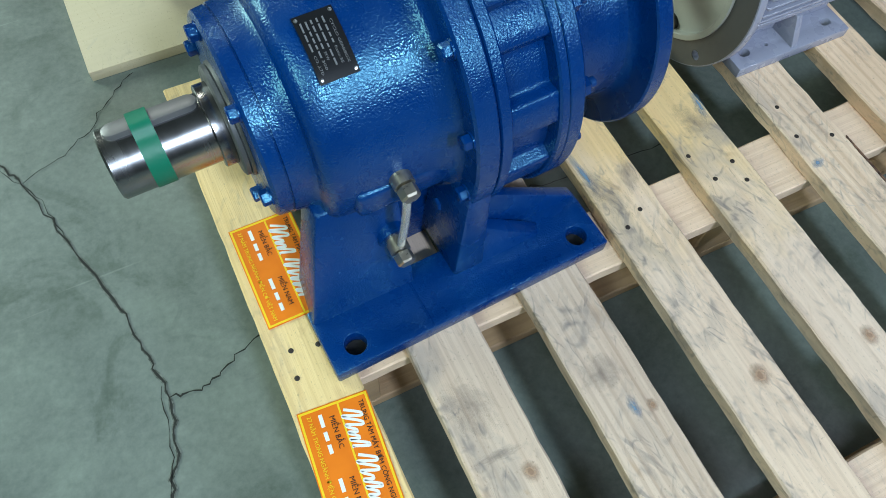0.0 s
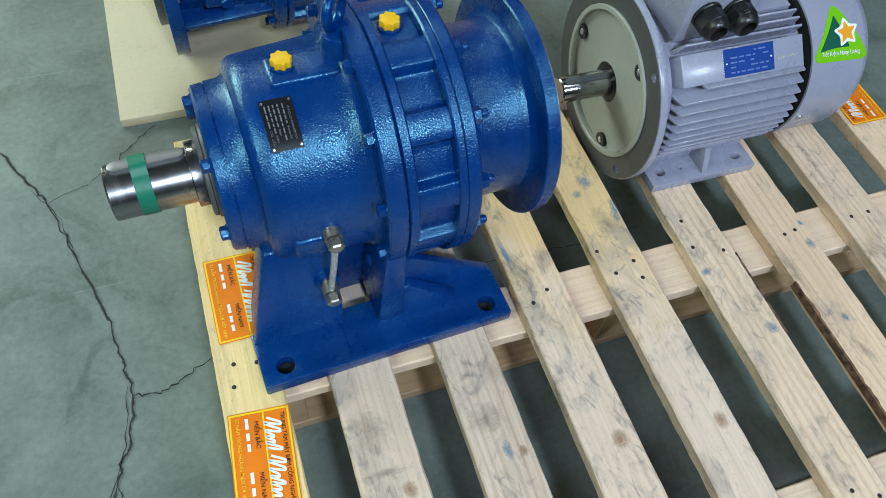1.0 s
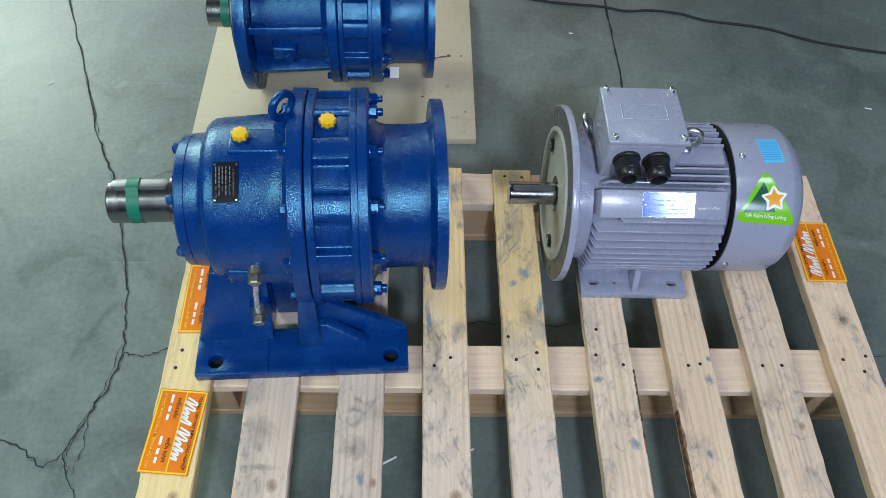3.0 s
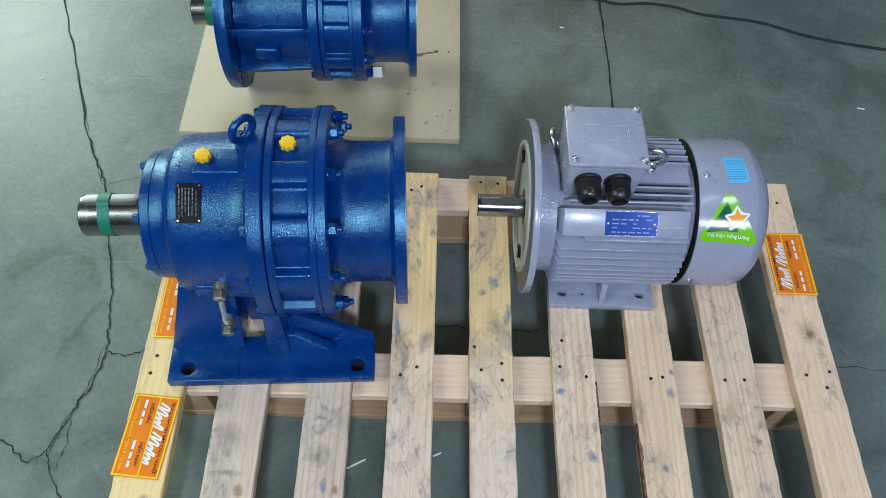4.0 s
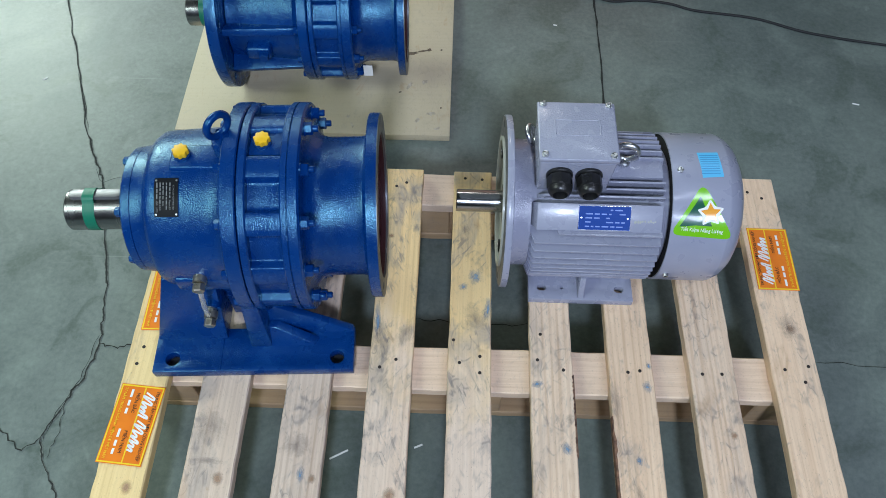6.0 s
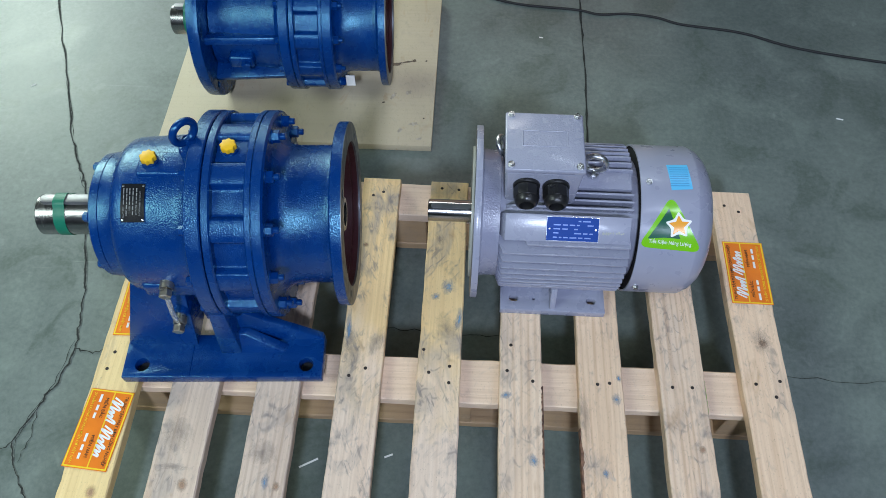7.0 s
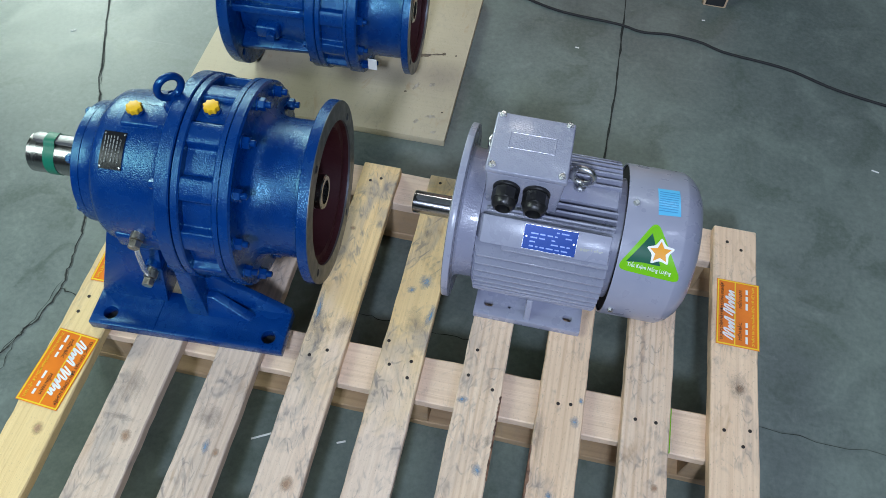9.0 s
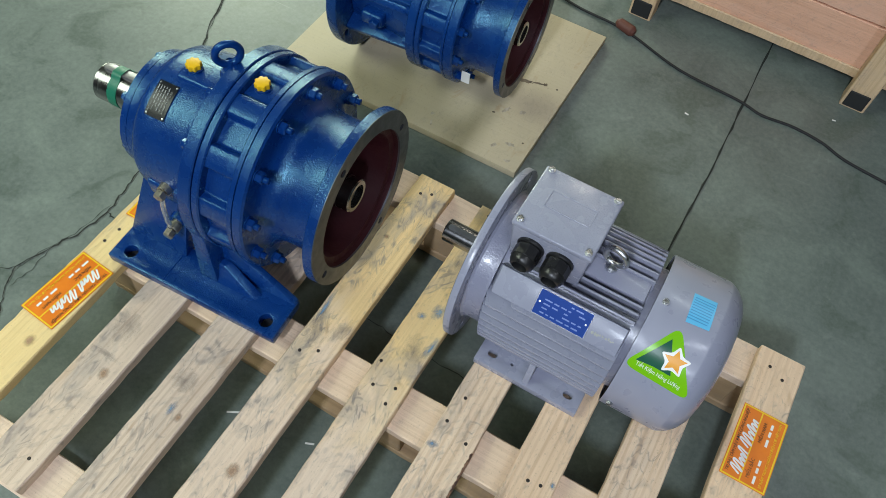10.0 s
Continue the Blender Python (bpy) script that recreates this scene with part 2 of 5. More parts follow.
    put(m, Base_Color=col, Roughness=grey_ramp(m, g2, 0.5, 0.75))
    put(m, Normal=bump(m, g2, relief, 0.0012, bump(m, g1, 0.3, 0.002)))
    return m


def soaked(name, colour, colour2, strength, rings=False):
    """A stain or knot soaked into wood: a unit disc that thins out unevenly towards its rim."""
    m = mat(name, colour, 0.65)
    v = coords(m)
    size = m.node_tree.nodes.new("ShaderNodeVectorMath")
    size.operation = 'LENGTH'
    link(m, v, size.inputs[0])
    info = m.node_tree.nodes.new("ShaderNodeObjectInfo")
    four = node(m, "ShaderNodeTexNoise", Scale=2.2, Detail=4.0, Roughness=0.65, Distortion=0.8)
    four.noise_dimensions = '4D'
    w = node(m, "ShaderNodeMath")
    w.operation = 'MULTIPLY'
    link(m, info.outputs["Random"], w.inputs[0])
    w.inputs[1].default_value = 37.0
    link(m, w.outputs[0], four.inputs["W"])
    link(m, v, four.inputs["Vector"])
    rim = node(m, "ShaderNodeMath")
    rim.operation = 'MULTIPLY_ADD'
    link(m, four.outputs["Fac"], rim.inputs[0])
    rim.inputs[1].default_value = 0.6 if rings else 1.5
    link(m, size.outputs["Value"], rim.inputs[2])
    edge = (0.35, 1.15) if rings else (0.65, 1.6)
    put(m, Alpha=grey_map(m, rim.outputs[0], edge, strength))
    if rings:
        wav = node(m, "ShaderNodeMath")
        wav.operation = 'SINE'
        mul = node(m, "ShaderNodeMath")
        mul.operation = 'MULTIPLY'
        link(m, rim.outputs[0], mul.inputs[0])
        mul.inputs[1].default_value = 13.0
        link(m, mul.outputs[0], wav.inputs[0])
        put(m, Base_Color=ramp(m, wav.outputs[0], [(0.2, colour), (0.8, colour2)]))
    else:
        put(m, Base_Color=ramp(m, four.outputs["Fac"], [(0.35, colour), (0.65, colour2)]))
    return m


def grey_map(m, value, edge, strength):
    """strength below the first edge, fading to nothing at the second."""
    r = node(m, "ShaderNodeMapRange")
    link(m, value, r.inputs["Value"])
    r.inputs["From Min"].default_value, r.inputs["From Max"].default_value = edge
    r.inputs["To Min"].default_value, r.inputs["To Max"].default_value = strength, 0.0
    return r.outputs["Result"]


M_SLAT = wood("sawn_pine_slats", (0.848, 0.663, 0.498), (0.784, 0.578, 0.408), (0.466, 0.281, 0.164), 1, 0.85, 0.35, None, 0.8, 0.6)
# the yellow of the next two is warm light put into the wood's colour
M_SLAT_SMEARED = wood("sawn_pine_slats_warm_lit_end", (0.829, 0.673, 0.541), (0.771, 0.596, 0.458), (0.428, 0.282, 0.191), 1, 1.7, 0.3, (-0.06, 0.14), 0.8, 0.45)
M_SLAT_YELLOW = wood("sawn_pine_slats_warm_lit", (0.810, 0.700, 0.562), (0.764, 0.635, 0.488), (0.496, 0.358, 0.230), 1, 0.4, 0.2, (-0.50, -0.42), 0.8, 0.4)
M_SLAT_GREY = wood("sawn_pine_slats_darker_grey", (0.718, 0.575, 0.460), (0.644, 0.496, 0.386), (0.358, 0.234, 0.161), 1, 1.3, 0.3, None, 0.8, 0.65)
M_BLUE_STAIN = soaked("soaked_blue_paint", (0.10, 0.25, 0.42), (0.24, 0.36, 0.46), 0.8)
M_GREY_STAIN = soaked("soaked_grey_dirt", (0.22, 0.195, 0.18), (0.36, 0.31, 0.275), 0.42)
M_KNOT = soaked("pine_knot", (0.33, 0.20, 0.125), (0.52, 0.34, 0.215), 0.75, True)
M_RAIL = wood("sawn_pine_rails", (0.788, 0.621, 0.483), (0.708, 0.541, 0.403), (0.511, 0.345, 0.236), 0, 0.25)
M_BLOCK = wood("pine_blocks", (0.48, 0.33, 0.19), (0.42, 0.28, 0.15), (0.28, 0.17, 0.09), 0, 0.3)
M_PLY = wood("pale_plywood", (0.555, 0.485, 0.345), (0.535, 0.465, 0.325), (0.505, 0.435, 0.30), 0, 0.25, 0.12, None, 0.2)
M_STAIN = mat("dark_brown_oil_stain", (0.10, 0.07, 0.045), 0.6)
put(M_STAIN, Base_Color=ramp(M_STAIN, noise_tex(M_STAIN, coords(M_STAIN), 60, 3), [(0.35, (0.06, 0.042, 0.03)), (0.65, (0.17, 0.12, 0.075))]))
M_SMEAR = mat("grey_dirt_smear", (0.42, 0.36, 0.28), 0.7)
put(M_SMEAR, Base_Color=ramp(M_SMEAR, noise_tex(M_SMEAR, coords(M_SMEAR), 80, 4), [(0.35, (0.34, 0.29, 0.22)), (0.65, (0.60, 0.53, 0.42))]))
M_BARK = mat("reddish_bark", (0.12, 0.045, 0.025), 0.85)
put(M_BARK, Base_Color=ramp(M_BARK, noise_tex(M_BARK, coords(M_BARK), 90, 4), [(0.35, (0.07, 0.035, 0.025)), (0.65, (0.28, 0.15, 0.09))]))
M_PINKPLY = wood("pinkish_packing_boards", (0.74, 0.44, 0.325), (0.68, 0.385, 0.275), (0.48, 0.25, 0.16), 0, 0.3)
M_POST = wood("packing_post_pine", (0.66, 0.48, 0.31), (0.58, 0.41, 0.25), (0.36, 0.23, 0.12), 2, 0.4)

# floor: trowelled concrete with a worn green hardener
M_FLOOR = mat("green_hardened_concrete", (0.2, 0.24, 0.2), 0.38)
fv = coords(M_FLOOR)
big = noise_tex(M_FLOOR, fv, 1.3, 5, 0.6, 0.4)
mid = noise_tex(M_FLOOR, fv, 7.0, 5, 0.65, 0.7)
fine = noise_tex(M_FLOOR, fv, 90, 4, 0.7)
fc = ramp(M_FLOOR, big, [(0.3, (0.087, 0.110, 0.101)), (0.5, (0.117, 0.146, 0.133)), (0.72, (0.158, 0.191, 0.172))])
fc = mix(M_FLOOR, ramp(M_FLOOR, mid, [(0.49, (0, 0, 0)), (0.66, (0.5,) * 3)]), fc, (0.184, 0.230, 0.200))
fc = mix(M_FLOOR, ramp(M_FLOOR, mid, [(0.37, (0.6,) * 3), (0.46, (0, 0, 0))]), fc, (0.064, 0.089, 0.072))
scr = noise_tex(M_FLOOR, coords(M_FLOOR, (3, 95, 1)), 1.0, 2, 0.5, 0.3)
fc = mix(M_FLOOR, ramp(M_FLOOR, scr, [(0.74, (0, 0, 0)), (0.80, (0.3,) * 3)]), fc, (0.298, 0.333, 0.310))
blot = noise_tex(M_FLOOR, fv, 16, 4, 0.6, 1.0)
fc = mix(M_FLOOR, ramp(M_FLOOR, blot, [(0.62, (0, 0, 0)), (0.72, (0.35,) * 3)]), fc, (0.080, 0.101, 0.092))
fc = mix(M_FLOOR, ramp(M_FLOOR, blot, [(0.27, (0.3,) * 3), (0.37, (0, 0, 0))]), fc, (0.241, 0.281, 0.252))
fc = mix(M_FLOOR, 0.12, fc, ramp(M_FLOOR, fine, [(0.3, (0.057, 0.069, 0.057)), (0.7, (0.459, 0.505, 0.459))]))
put(M_FLOOR, Base_Color=fc, Roughness=grey_ramp(M_FLOOR, mid, 0.29, 0.45))
put(M_FLOOR, Normal=bump(M_FLOOR, fine, 0.2, 0.001, bump(M_FLOOR, mid, 0.15, 0.003)))
M_CRACK = mat("crack_shadow_dirt", (0.022, 0.025, 0.022), 0.95)
M_CRACK_EDGE = mat("crumbled_concrete", (0.12, 0.14, 0.12), 0.9)
put(M_CRACK_EDGE, Base_Color=ramp(M_CRACK_EDGE, noise_tex(M_CRACK_EDGE, coords(M_CRACK_EDGE), 120, 3), [(0.35, (0.05, 0.06, 0.05)), (0.65, (0.20, 0.225, 0.20))]))
M_WALL = mat("dark_hall_shell", (0.2, 0.21, 0.2), 0.8)
put(M_WALL, Base_Color=ramp(M_WALL, noise_tex(M_WALL, coords(M_WALL), 1.5, 4), [(0.3, (0.09, 0.095, 0.095)), (0.7, (0.13, 0.137, 0.135))]))


# ---- mesh helpers ----
def finish(bm, name, material, smooth=35):
    bmesh.ops.recalc_face_normals(bm, faces=bm.faces)
    me = bpy.data.meshes.new(name)
    bm.to_mesh(me)
    bm.free()
    me.materials.append(material)
    if smooth:
        me.polygons.foreach_set("use_smooth", [True] * len(me.polygons))
        me.set_sharp_from_angle(angle=radians(smooth))
    return me


def thing(name, m, label, category, group="", kind=""):
    e = new(name)
    e.matrix_world = m
    e.empty_display_size = 0.05
    return tagged(e, label, category, group, kind)


def part(name, bm, material, parent, label="", m=None, smooth=35):
    me = bm if isinstance(bm, bpy.types.Mesh) else finish(bm, name, material, smooth)
    ob = new(name, me)
    ob.parent = parent
    if m is not None:
        ob.matrix_basis = m
    return tagged(ob, label)


def box(x0, x1, y0, y1, z0, z1, bevel=0.0, segs=1, bm=None):
    own = bmesh.new()
    bmesh.ops.create_cube(own, size=1)
    for v in own.verts:
        v.co = ((x0 + x1) / 2 + v.co.x * (x1 - x0), (y0 + y1) / 2 + v.co.y * (y1 - y0), (z0 + z1) / 2 + v.co.z * (z1 - z0))
    if bevel:
        bmesh.ops.bevel(own, geom=own.edges[:], offset=bevel, segments=segs, affect='EDGES', profile=0.5)
    return join(bm, own)


def join(bm, own):
    if bm is None:
        return own
    tmp = bpy.data.meshes.new("tmp")
    own.to_mesh(tmp)
    own.free()
    bm.from_mesh(tmp)
    bpy.data.meshes.remove(tmp)
    return bm


def lathe(profile, segs=64, bm=None, m=None, closed=False):
    """Turn (x, r) pairs about the x axis."""
    own = bmesh.new()
    rings = []
    for x, r in profile:
        if r < 1e-6:
            rings.append([own.verts.new((x, 0, 0))])
        else:
            rings.append([own.verts.new((x, r * math.cos(2 * math.pi * i / segs), r * math.sin(2 * math.pi * i / segs))) for i in range(segs)])
    pairs = list(zip(rings, rings[1:])) + ([(rings[-1], rings[0])] if closed else [])
    for a, b in pairs:
        for i in range(segs):
            j = (i + 1) % segs
            if len(a) == 1 and len(b) == 1:
                continue
            if len(a) == 1:
                own.faces.new((a[0], b[i], b[j]))
            elif len(b) == 1:
                own.faces.new((a[i], b[0], a[j]))
            else:
                own.faces.new((a[i], b[i], b[j], a[j]))
    if m is not None:
        bmesh.ops.transform(own, matrix=m, verts=own.verts)
    return join(bm, own)


def ring_pts(cx, cy, r, n=20, start=0.0):
    return [(cx + r * math.cos(start + 2 * math.pi * i / n), cy + r * math.sin(start + 2 * math.pi * i / n)) for i in range(n)]


def plate(outer, holes, thick, m=None, bm=None, bevel=0.0):
    """A flat plate in xy with through holes, from z = 0 up to thick."""
    own = bmesh.new()
    edges = []
    for loop in [outer] + list(holes):
        vs = [own.verts.new((x, y, 0)) for x, y in loop]
        edges += [own.edges.new((vs[i], vs[(i + 1) % len(vs)])) for i in range(len(vs))]
    bmesh.ops.triangle_fill(own, use_beauty=True, use_dissolve=False, edges=edges)
    geo = bmesh.ops.extrude_face_region(own, geom=own.faces[:])
    bmesh.ops.translate(own, vec=(0, 0, thick), verts=[g for g in geo["geom"] if isinstance(g, bmesh.types.BMVert)])
    bmesh.ops.recalc_face_normals(own, faces=own.faces)
    if bevel:
        sharp = [e for e in own.edges if len(e.link_faces) == 2 and e.calc_face_angle() > 1.0]
        bmesh.ops.bevel(own, geom=sharp, offset=bevel, segments=2, affect='EDGES', profile=0.5)
    if m is not None:
        bmesh.ops.transform(own, matrix=m, verts=own.verts)
    return join(bm, own)


def prism(points, m=None, thick=0.01, bevel=0.0, bm=None):
    return plate(points, [], thick, m, bm, bevel)


def solid(verts, faces, bevel=0.0, bm=None, segs=2):
    own = bmesh.new()
    vs = [own.verts.new(v) for v in verts]
    for f in faces:
        own.faces.new([vs[i] for i in f])
    bmesh.ops.recalc_face_normals(own, faces=own.faces)
    if bevel:
        bmesh.ops.bevel(own, geom=own.edges[:], offset=bevel, segments=segs, affect='EDGES', profile=0.5)
    return join(bm, own)


HEXA = [(0, 1, 2, 3), (7, 6, 5, 4), (0, 4, 5, 1), (1, 5, 6, 2), (2, 6, 7, 3), (3, 7, 4, 0)]


def torus(R, r, m=None, bm=None, n=36, k=14):
    own = bmesh.new()
    vs = [[own.verts.new(((R + r * math.cos(2 * math.pi * j / k)) * math.cos(2 * math.pi * i / n),
                          (R + r * math.cos(2 * math.pi * j / k)) * math.sin(2 * math.pi * i / n),
                          r * math.sin(2 * math.pi * j / k))) for j in range(k)] for i in range(n)]
    for i in range(n):
        for j in range(k):
            own.faces.new((vs[i][j], vs[(i + 1) % n][j], vs[(i + 1) % n][(j + 1) % k], vs[i][(j + 1) % k]))
    if m is not None:
        bmesh.ops.transform(own, matrix=m, verts=own.verts)
    return join(bm, own)


def tube(points, r, n=12, bm=None):
    """A round tube along a polyline."""
    own = bmesh.new()
    pts = [Vector(p) for p in points]
    rings = []
    for i, p in enumerate(pts):
        d = (pts[min(i + 1, len(pts) - 1)] - pts[max(i - 1, 0)]).normalized()
        side = d.cross(Vector((0, 0, 1)))
        side = side.normalized() if side.length > 1e-4 else Vector((1, 0, 0))
        up = side.cross(d)
        rings.append([own.verts.new(p + r * (math.cos(2 * math.pi * k / n) * side + math.sin(2 * math.pi * k / n) * up)) for k in range(n)])
    for a, b in zip(rings, rings[1:]):
        for k in range(n):
            own.faces.new((a[k], b[k], b[(k + 1) % n], a[(k + 1) % n]))
    own.faces.new(rings[0][::-1])
    own.faces.new(rings[-1])
    return join(bm, own)


def spline(pts, steps=8):
    pts = [Vector(p) for p in pts]
    out = []
    for i in range(len(pts) - 1):
        p0, p1, p2, p3 = pts[max(i - 1, 0)], pts[i], pts[i + 1], pts[min(i + 2, len(pts) - 1)]
        for s in range(steps):
            t = s / steps
            out.append(0.5 * ((2 * p1) + (p2 - p0) * t + (2 * p0 - 5 * p1 + 4 * p2 - p3) * t * t + (3 * p1 - p0 - 3 * p2 + p3) * t ** 3))
    out.append(pts[-1])
    return out


def hex_bolt(r, head, stud=0.0, washer=True):
    """A hexagon head along +x from x = 0, on a washer, with a stud end."""
    bm = bmesh.new()
    x = 0.0
    if washer:
        lathe([(0, 0), (0, r * 1.18), (0.0015, r * 1.18), (0.0015, 0)], 20, bm)
        x = 0.0015
    lathe([(x, 0), (x, r), (x + head * 0.82, r), (x + head, r * 0.84), (x + head, 0)], 6, bm)
    if stud:
        lathe([(x + head, 0), (x + head, r * 0.55), (x + head + stud * 0.8, r * 0.55), (x + head + stud, r * 0.42), (x + head + stud, 0)], 14, bm)
    return bm


def letters(name, text, height, material, parent, m, label="", width=None, lift=0.0004):
    """Flat raised lettering in the built-in font, its baseline's middle at m."""
    c = bpy.data.curves.new(name, 'FONT')
    c.body, c.align_x, c.align_y, c.size, c.extrude = text, 'CENTER', 'CENTER', height * 1.4, lift / 2
    c.resolution_u = 2
    tmp = bpy.data.objects.new(name, c)
    scene.collection.objects.link(tmp)
    me = bpy.data.meshes.new_from_object(tmp.evaluated_get(bpy.context.evaluated_depsgraph_get()))
    bpy.data.objects.remove(tmp)
    bpy.data.curves.remove(c)
    if width and me.vertices:
        w = max(v.co.x for v in me.vertices) - min(v.co.x for v in me.vertices)
        for v in me.vertices:
            v.co.x *= width / w
    me.materials.clear()
    me.materials.append(material)
    return part(name, me, material, parent, label, m)


def turned(angle):
    """Rotation about the x axis."""
    return Matrix.Rotation(angle, 4, 'X')


TO_X = Matrix.Rotation(radians(90), 4, 'Y') @ Matrix.Rotation(radians(90), 4, 'Z')  # local z to x

# ---- the hall ----
tagged(part("floor", box(-14, 15, -12, 18, -0.2, 0.0), M_FLOOR, None, "worn green hardened concrete floor with cracks"), "", "floor", "", "structure")
# unseen walls and ceiling, dark and far off to keep bounced light low
for wn_, (x0, x1, y0, y1) in {"wall_west": (-14.2, -14, -12, 18), "wall_east": (15, 15.2, -12, 18), "wall_north": (-14.2, 15.2, 18, 18.2), "wall_south": (-14.2, 15.2, -12.2, -12)}.items():
    tagged(part(wn_, box(x0, x1, y0, y1, -0.2, 7.0), M_WALL, None, "plain dark hall wall, out of view"), "", "wall", "", "structure")
tagged(part("ceiling", box(-14.2, 15.2, -12.2, 18.2, 7.0, 7.2), M_WALL, None, "plain dark hall ceiling, out of view"), "", "ceiling", "", "structure")


def ribbon(points, width, z, seed, wander=0.004, sub=6, material=M_CRACK, name="floor_crack", label="dark ragged crack in the concrete floor"):
    """A thin ragged strip along a polyline on the floor."""
    rnd = random.Random(seed)
    fine = []
    for a, b in zip(points, points[1:]):
        for s in range(sub):
            t = s / sub
            fine.append((a[0] + (b[0] - a[0]) * t + (rnd.uniform(-wander, wander) if s else 0), a[1] + (b[1] - a[1]) * t + (rnd.uniform(-wander, wander) if s else 0)))
    fine.append(points[-1])
    bm = bmesh.new()
    left, right = [], []
    for i, (x, y) in enumerate(fine):
        p, q = fine[max(i - 1, 0)], fine[min(i + 1, len(fine) - 1)]
        dx, dy = q[0] - p[0], q[1] - p[1]
        n = math.hypot(dx, dy) or 1
        w = width * rnd.uniform(0.35, 1.2) / 2
        if i in (0, len(fine) - 1):
            w *= 0.4
        left.append(bm.verts.new((x - dy / n * w, y + dx / n * w, z)))
        right.append(bm.verts.new((x + dy / n * w, y - dx / n * w, z)))
    for i in range(len(fine) - 1):
        bm.faces.new((left[i], left[i + 1], right[i + 1], right[i]))
    return tagged(part(name, bm, material, None, label, smooth=0), "", "crack", "", "structure")


MAIN = [(-1.33, 1.9), (-1.17, 1.45), (-1.04, 1.10), (-0.953, 0.865), (-0.873, 0.645), (-0.832, 0.56), (-0.806, 0.508), (-0.772, 0.392), (-0.738, 0.262), (-0.724, 0.185), (-0.718, 0.122), (-0.729, 0.06), (-0.750, 0.01), (-0.779, -0.062), (-0.76, -0.11), (-0.724, -0.16), (-0.70, -0.30)]
ribbon(MAIN, 0.0064, 0.0010, 3, 0.004, 6, M_CRACK_EDGE, label="crumbled pale edge of the floor crack")
ribbon(MAIN, 0.0029, 0.0016, 3, 0.004, 6)
ribbon([(-0.945, 0.84), (-0.905, 0.745), (-0.876, 0.660)], 0.0014, 0.0016, 41, 0.003)
ribbon([(-0.828, 0.545), (-0.786, 0.47), (-0.774, 0.40)], 0.0012, 0.0016, 42, 0.003)
ribbon([(-0.722, 0.14), (-0.735, 0.05), (-0.764, -0.015), (-0.772, -0.07)], 0.0013, 0.0016, 43, 0.003)
ribbon([(-0.752, 0.0), (-0.748, -0.045), (-0.757, -0.10)], 0.0015, 0.0016, 44, 0.003)
ribbon([(-0.806, 0.508), (-0.75, 0.53), (-0.707, 0.552), (-0.66, 0.60), (-0.609, 0.640)], 0.0018, 0.0016, 5)
ribbon([(-0.718, 0.122), (-0.68, 0.113), (-0.652, 0.125), (-0.60, 0.148), (-0.55, 0.17)], 0.0026, 0.0016, 6)
ribbon([(-0.779, -0.062), (-0.805, -0.086), (-0.86, -0.046), (-0.93, -0.02)], 0.0028, 0.0016, 7)
ribbon([(-0.17, 0.19), (-0.125, 0.182), (-0.046, 0.176), (0.03, 0.168), (0.14, 0.172)], 0.0016, 0.0016, 8)
ribbon([(0.31, 0.40), (0.321, 0.675), (0.334, 0.889), (0.339, 1.12), (0.345, 1.34), (0.36, 1.9), (0.39, 3.2), (0.44, 5.5)], 0.0052, 0.0016, 9, 0.0012, 8, label="straight dark saw-cut joint in the concrete floor")
ribbon([(0.62, 0.10), (0.80, 0.085), (0.98, 0.10), (1.3, 0.09)], 0.0012, 0.0016, 10)

# flecks of paper and swarf on the floor
rf = random.Random(21)
for fx, fy, fl in ((0.927, 0.757, 0.016), (-0.238, -0.089, 0.036), (-0.096, -0.073, 0.016), (0.545, 1.19, 0.008), (0.23, 1.02, 0.01), (-1.02, 0.82, 0.012), (-0.97, 0.05, 0.045)):
    a = rf.uniform(-0.5, 0.9)
    tagged(part("litter_fleck", box(-fl / 2, fl / 2, -0.0016, 0.0016, 0, 0.0012), M_PAPER, None, "tiny pale scrap lying on the floor", pose(fx, fy, 0.0002, 0, 0, math.degrees(a)), 0), "", "litter", "flecks on the floor")

# ---- pallet ----
PAL = pose(0, 0, 0, 0, 0, -1.6)
pallet = thing("pallet", PAL, "worn pale pine pallet with nine spaced slats and dirty scuffs", "pallet")
SLATS = [(-0.591, -0.512), (-0.456, -0.376), (-0.314, -0.239), (-0.179, -0.105), (-0.045, 0.029), (0.095, 0.166), (0.227, 0.302), (0.363, 0.440), (0.503, 0.582)]
RAILS = [(-0.388, -0.312), (-0.017, 0.062), (0.364, 0.441)]
rs = random.Random(4)


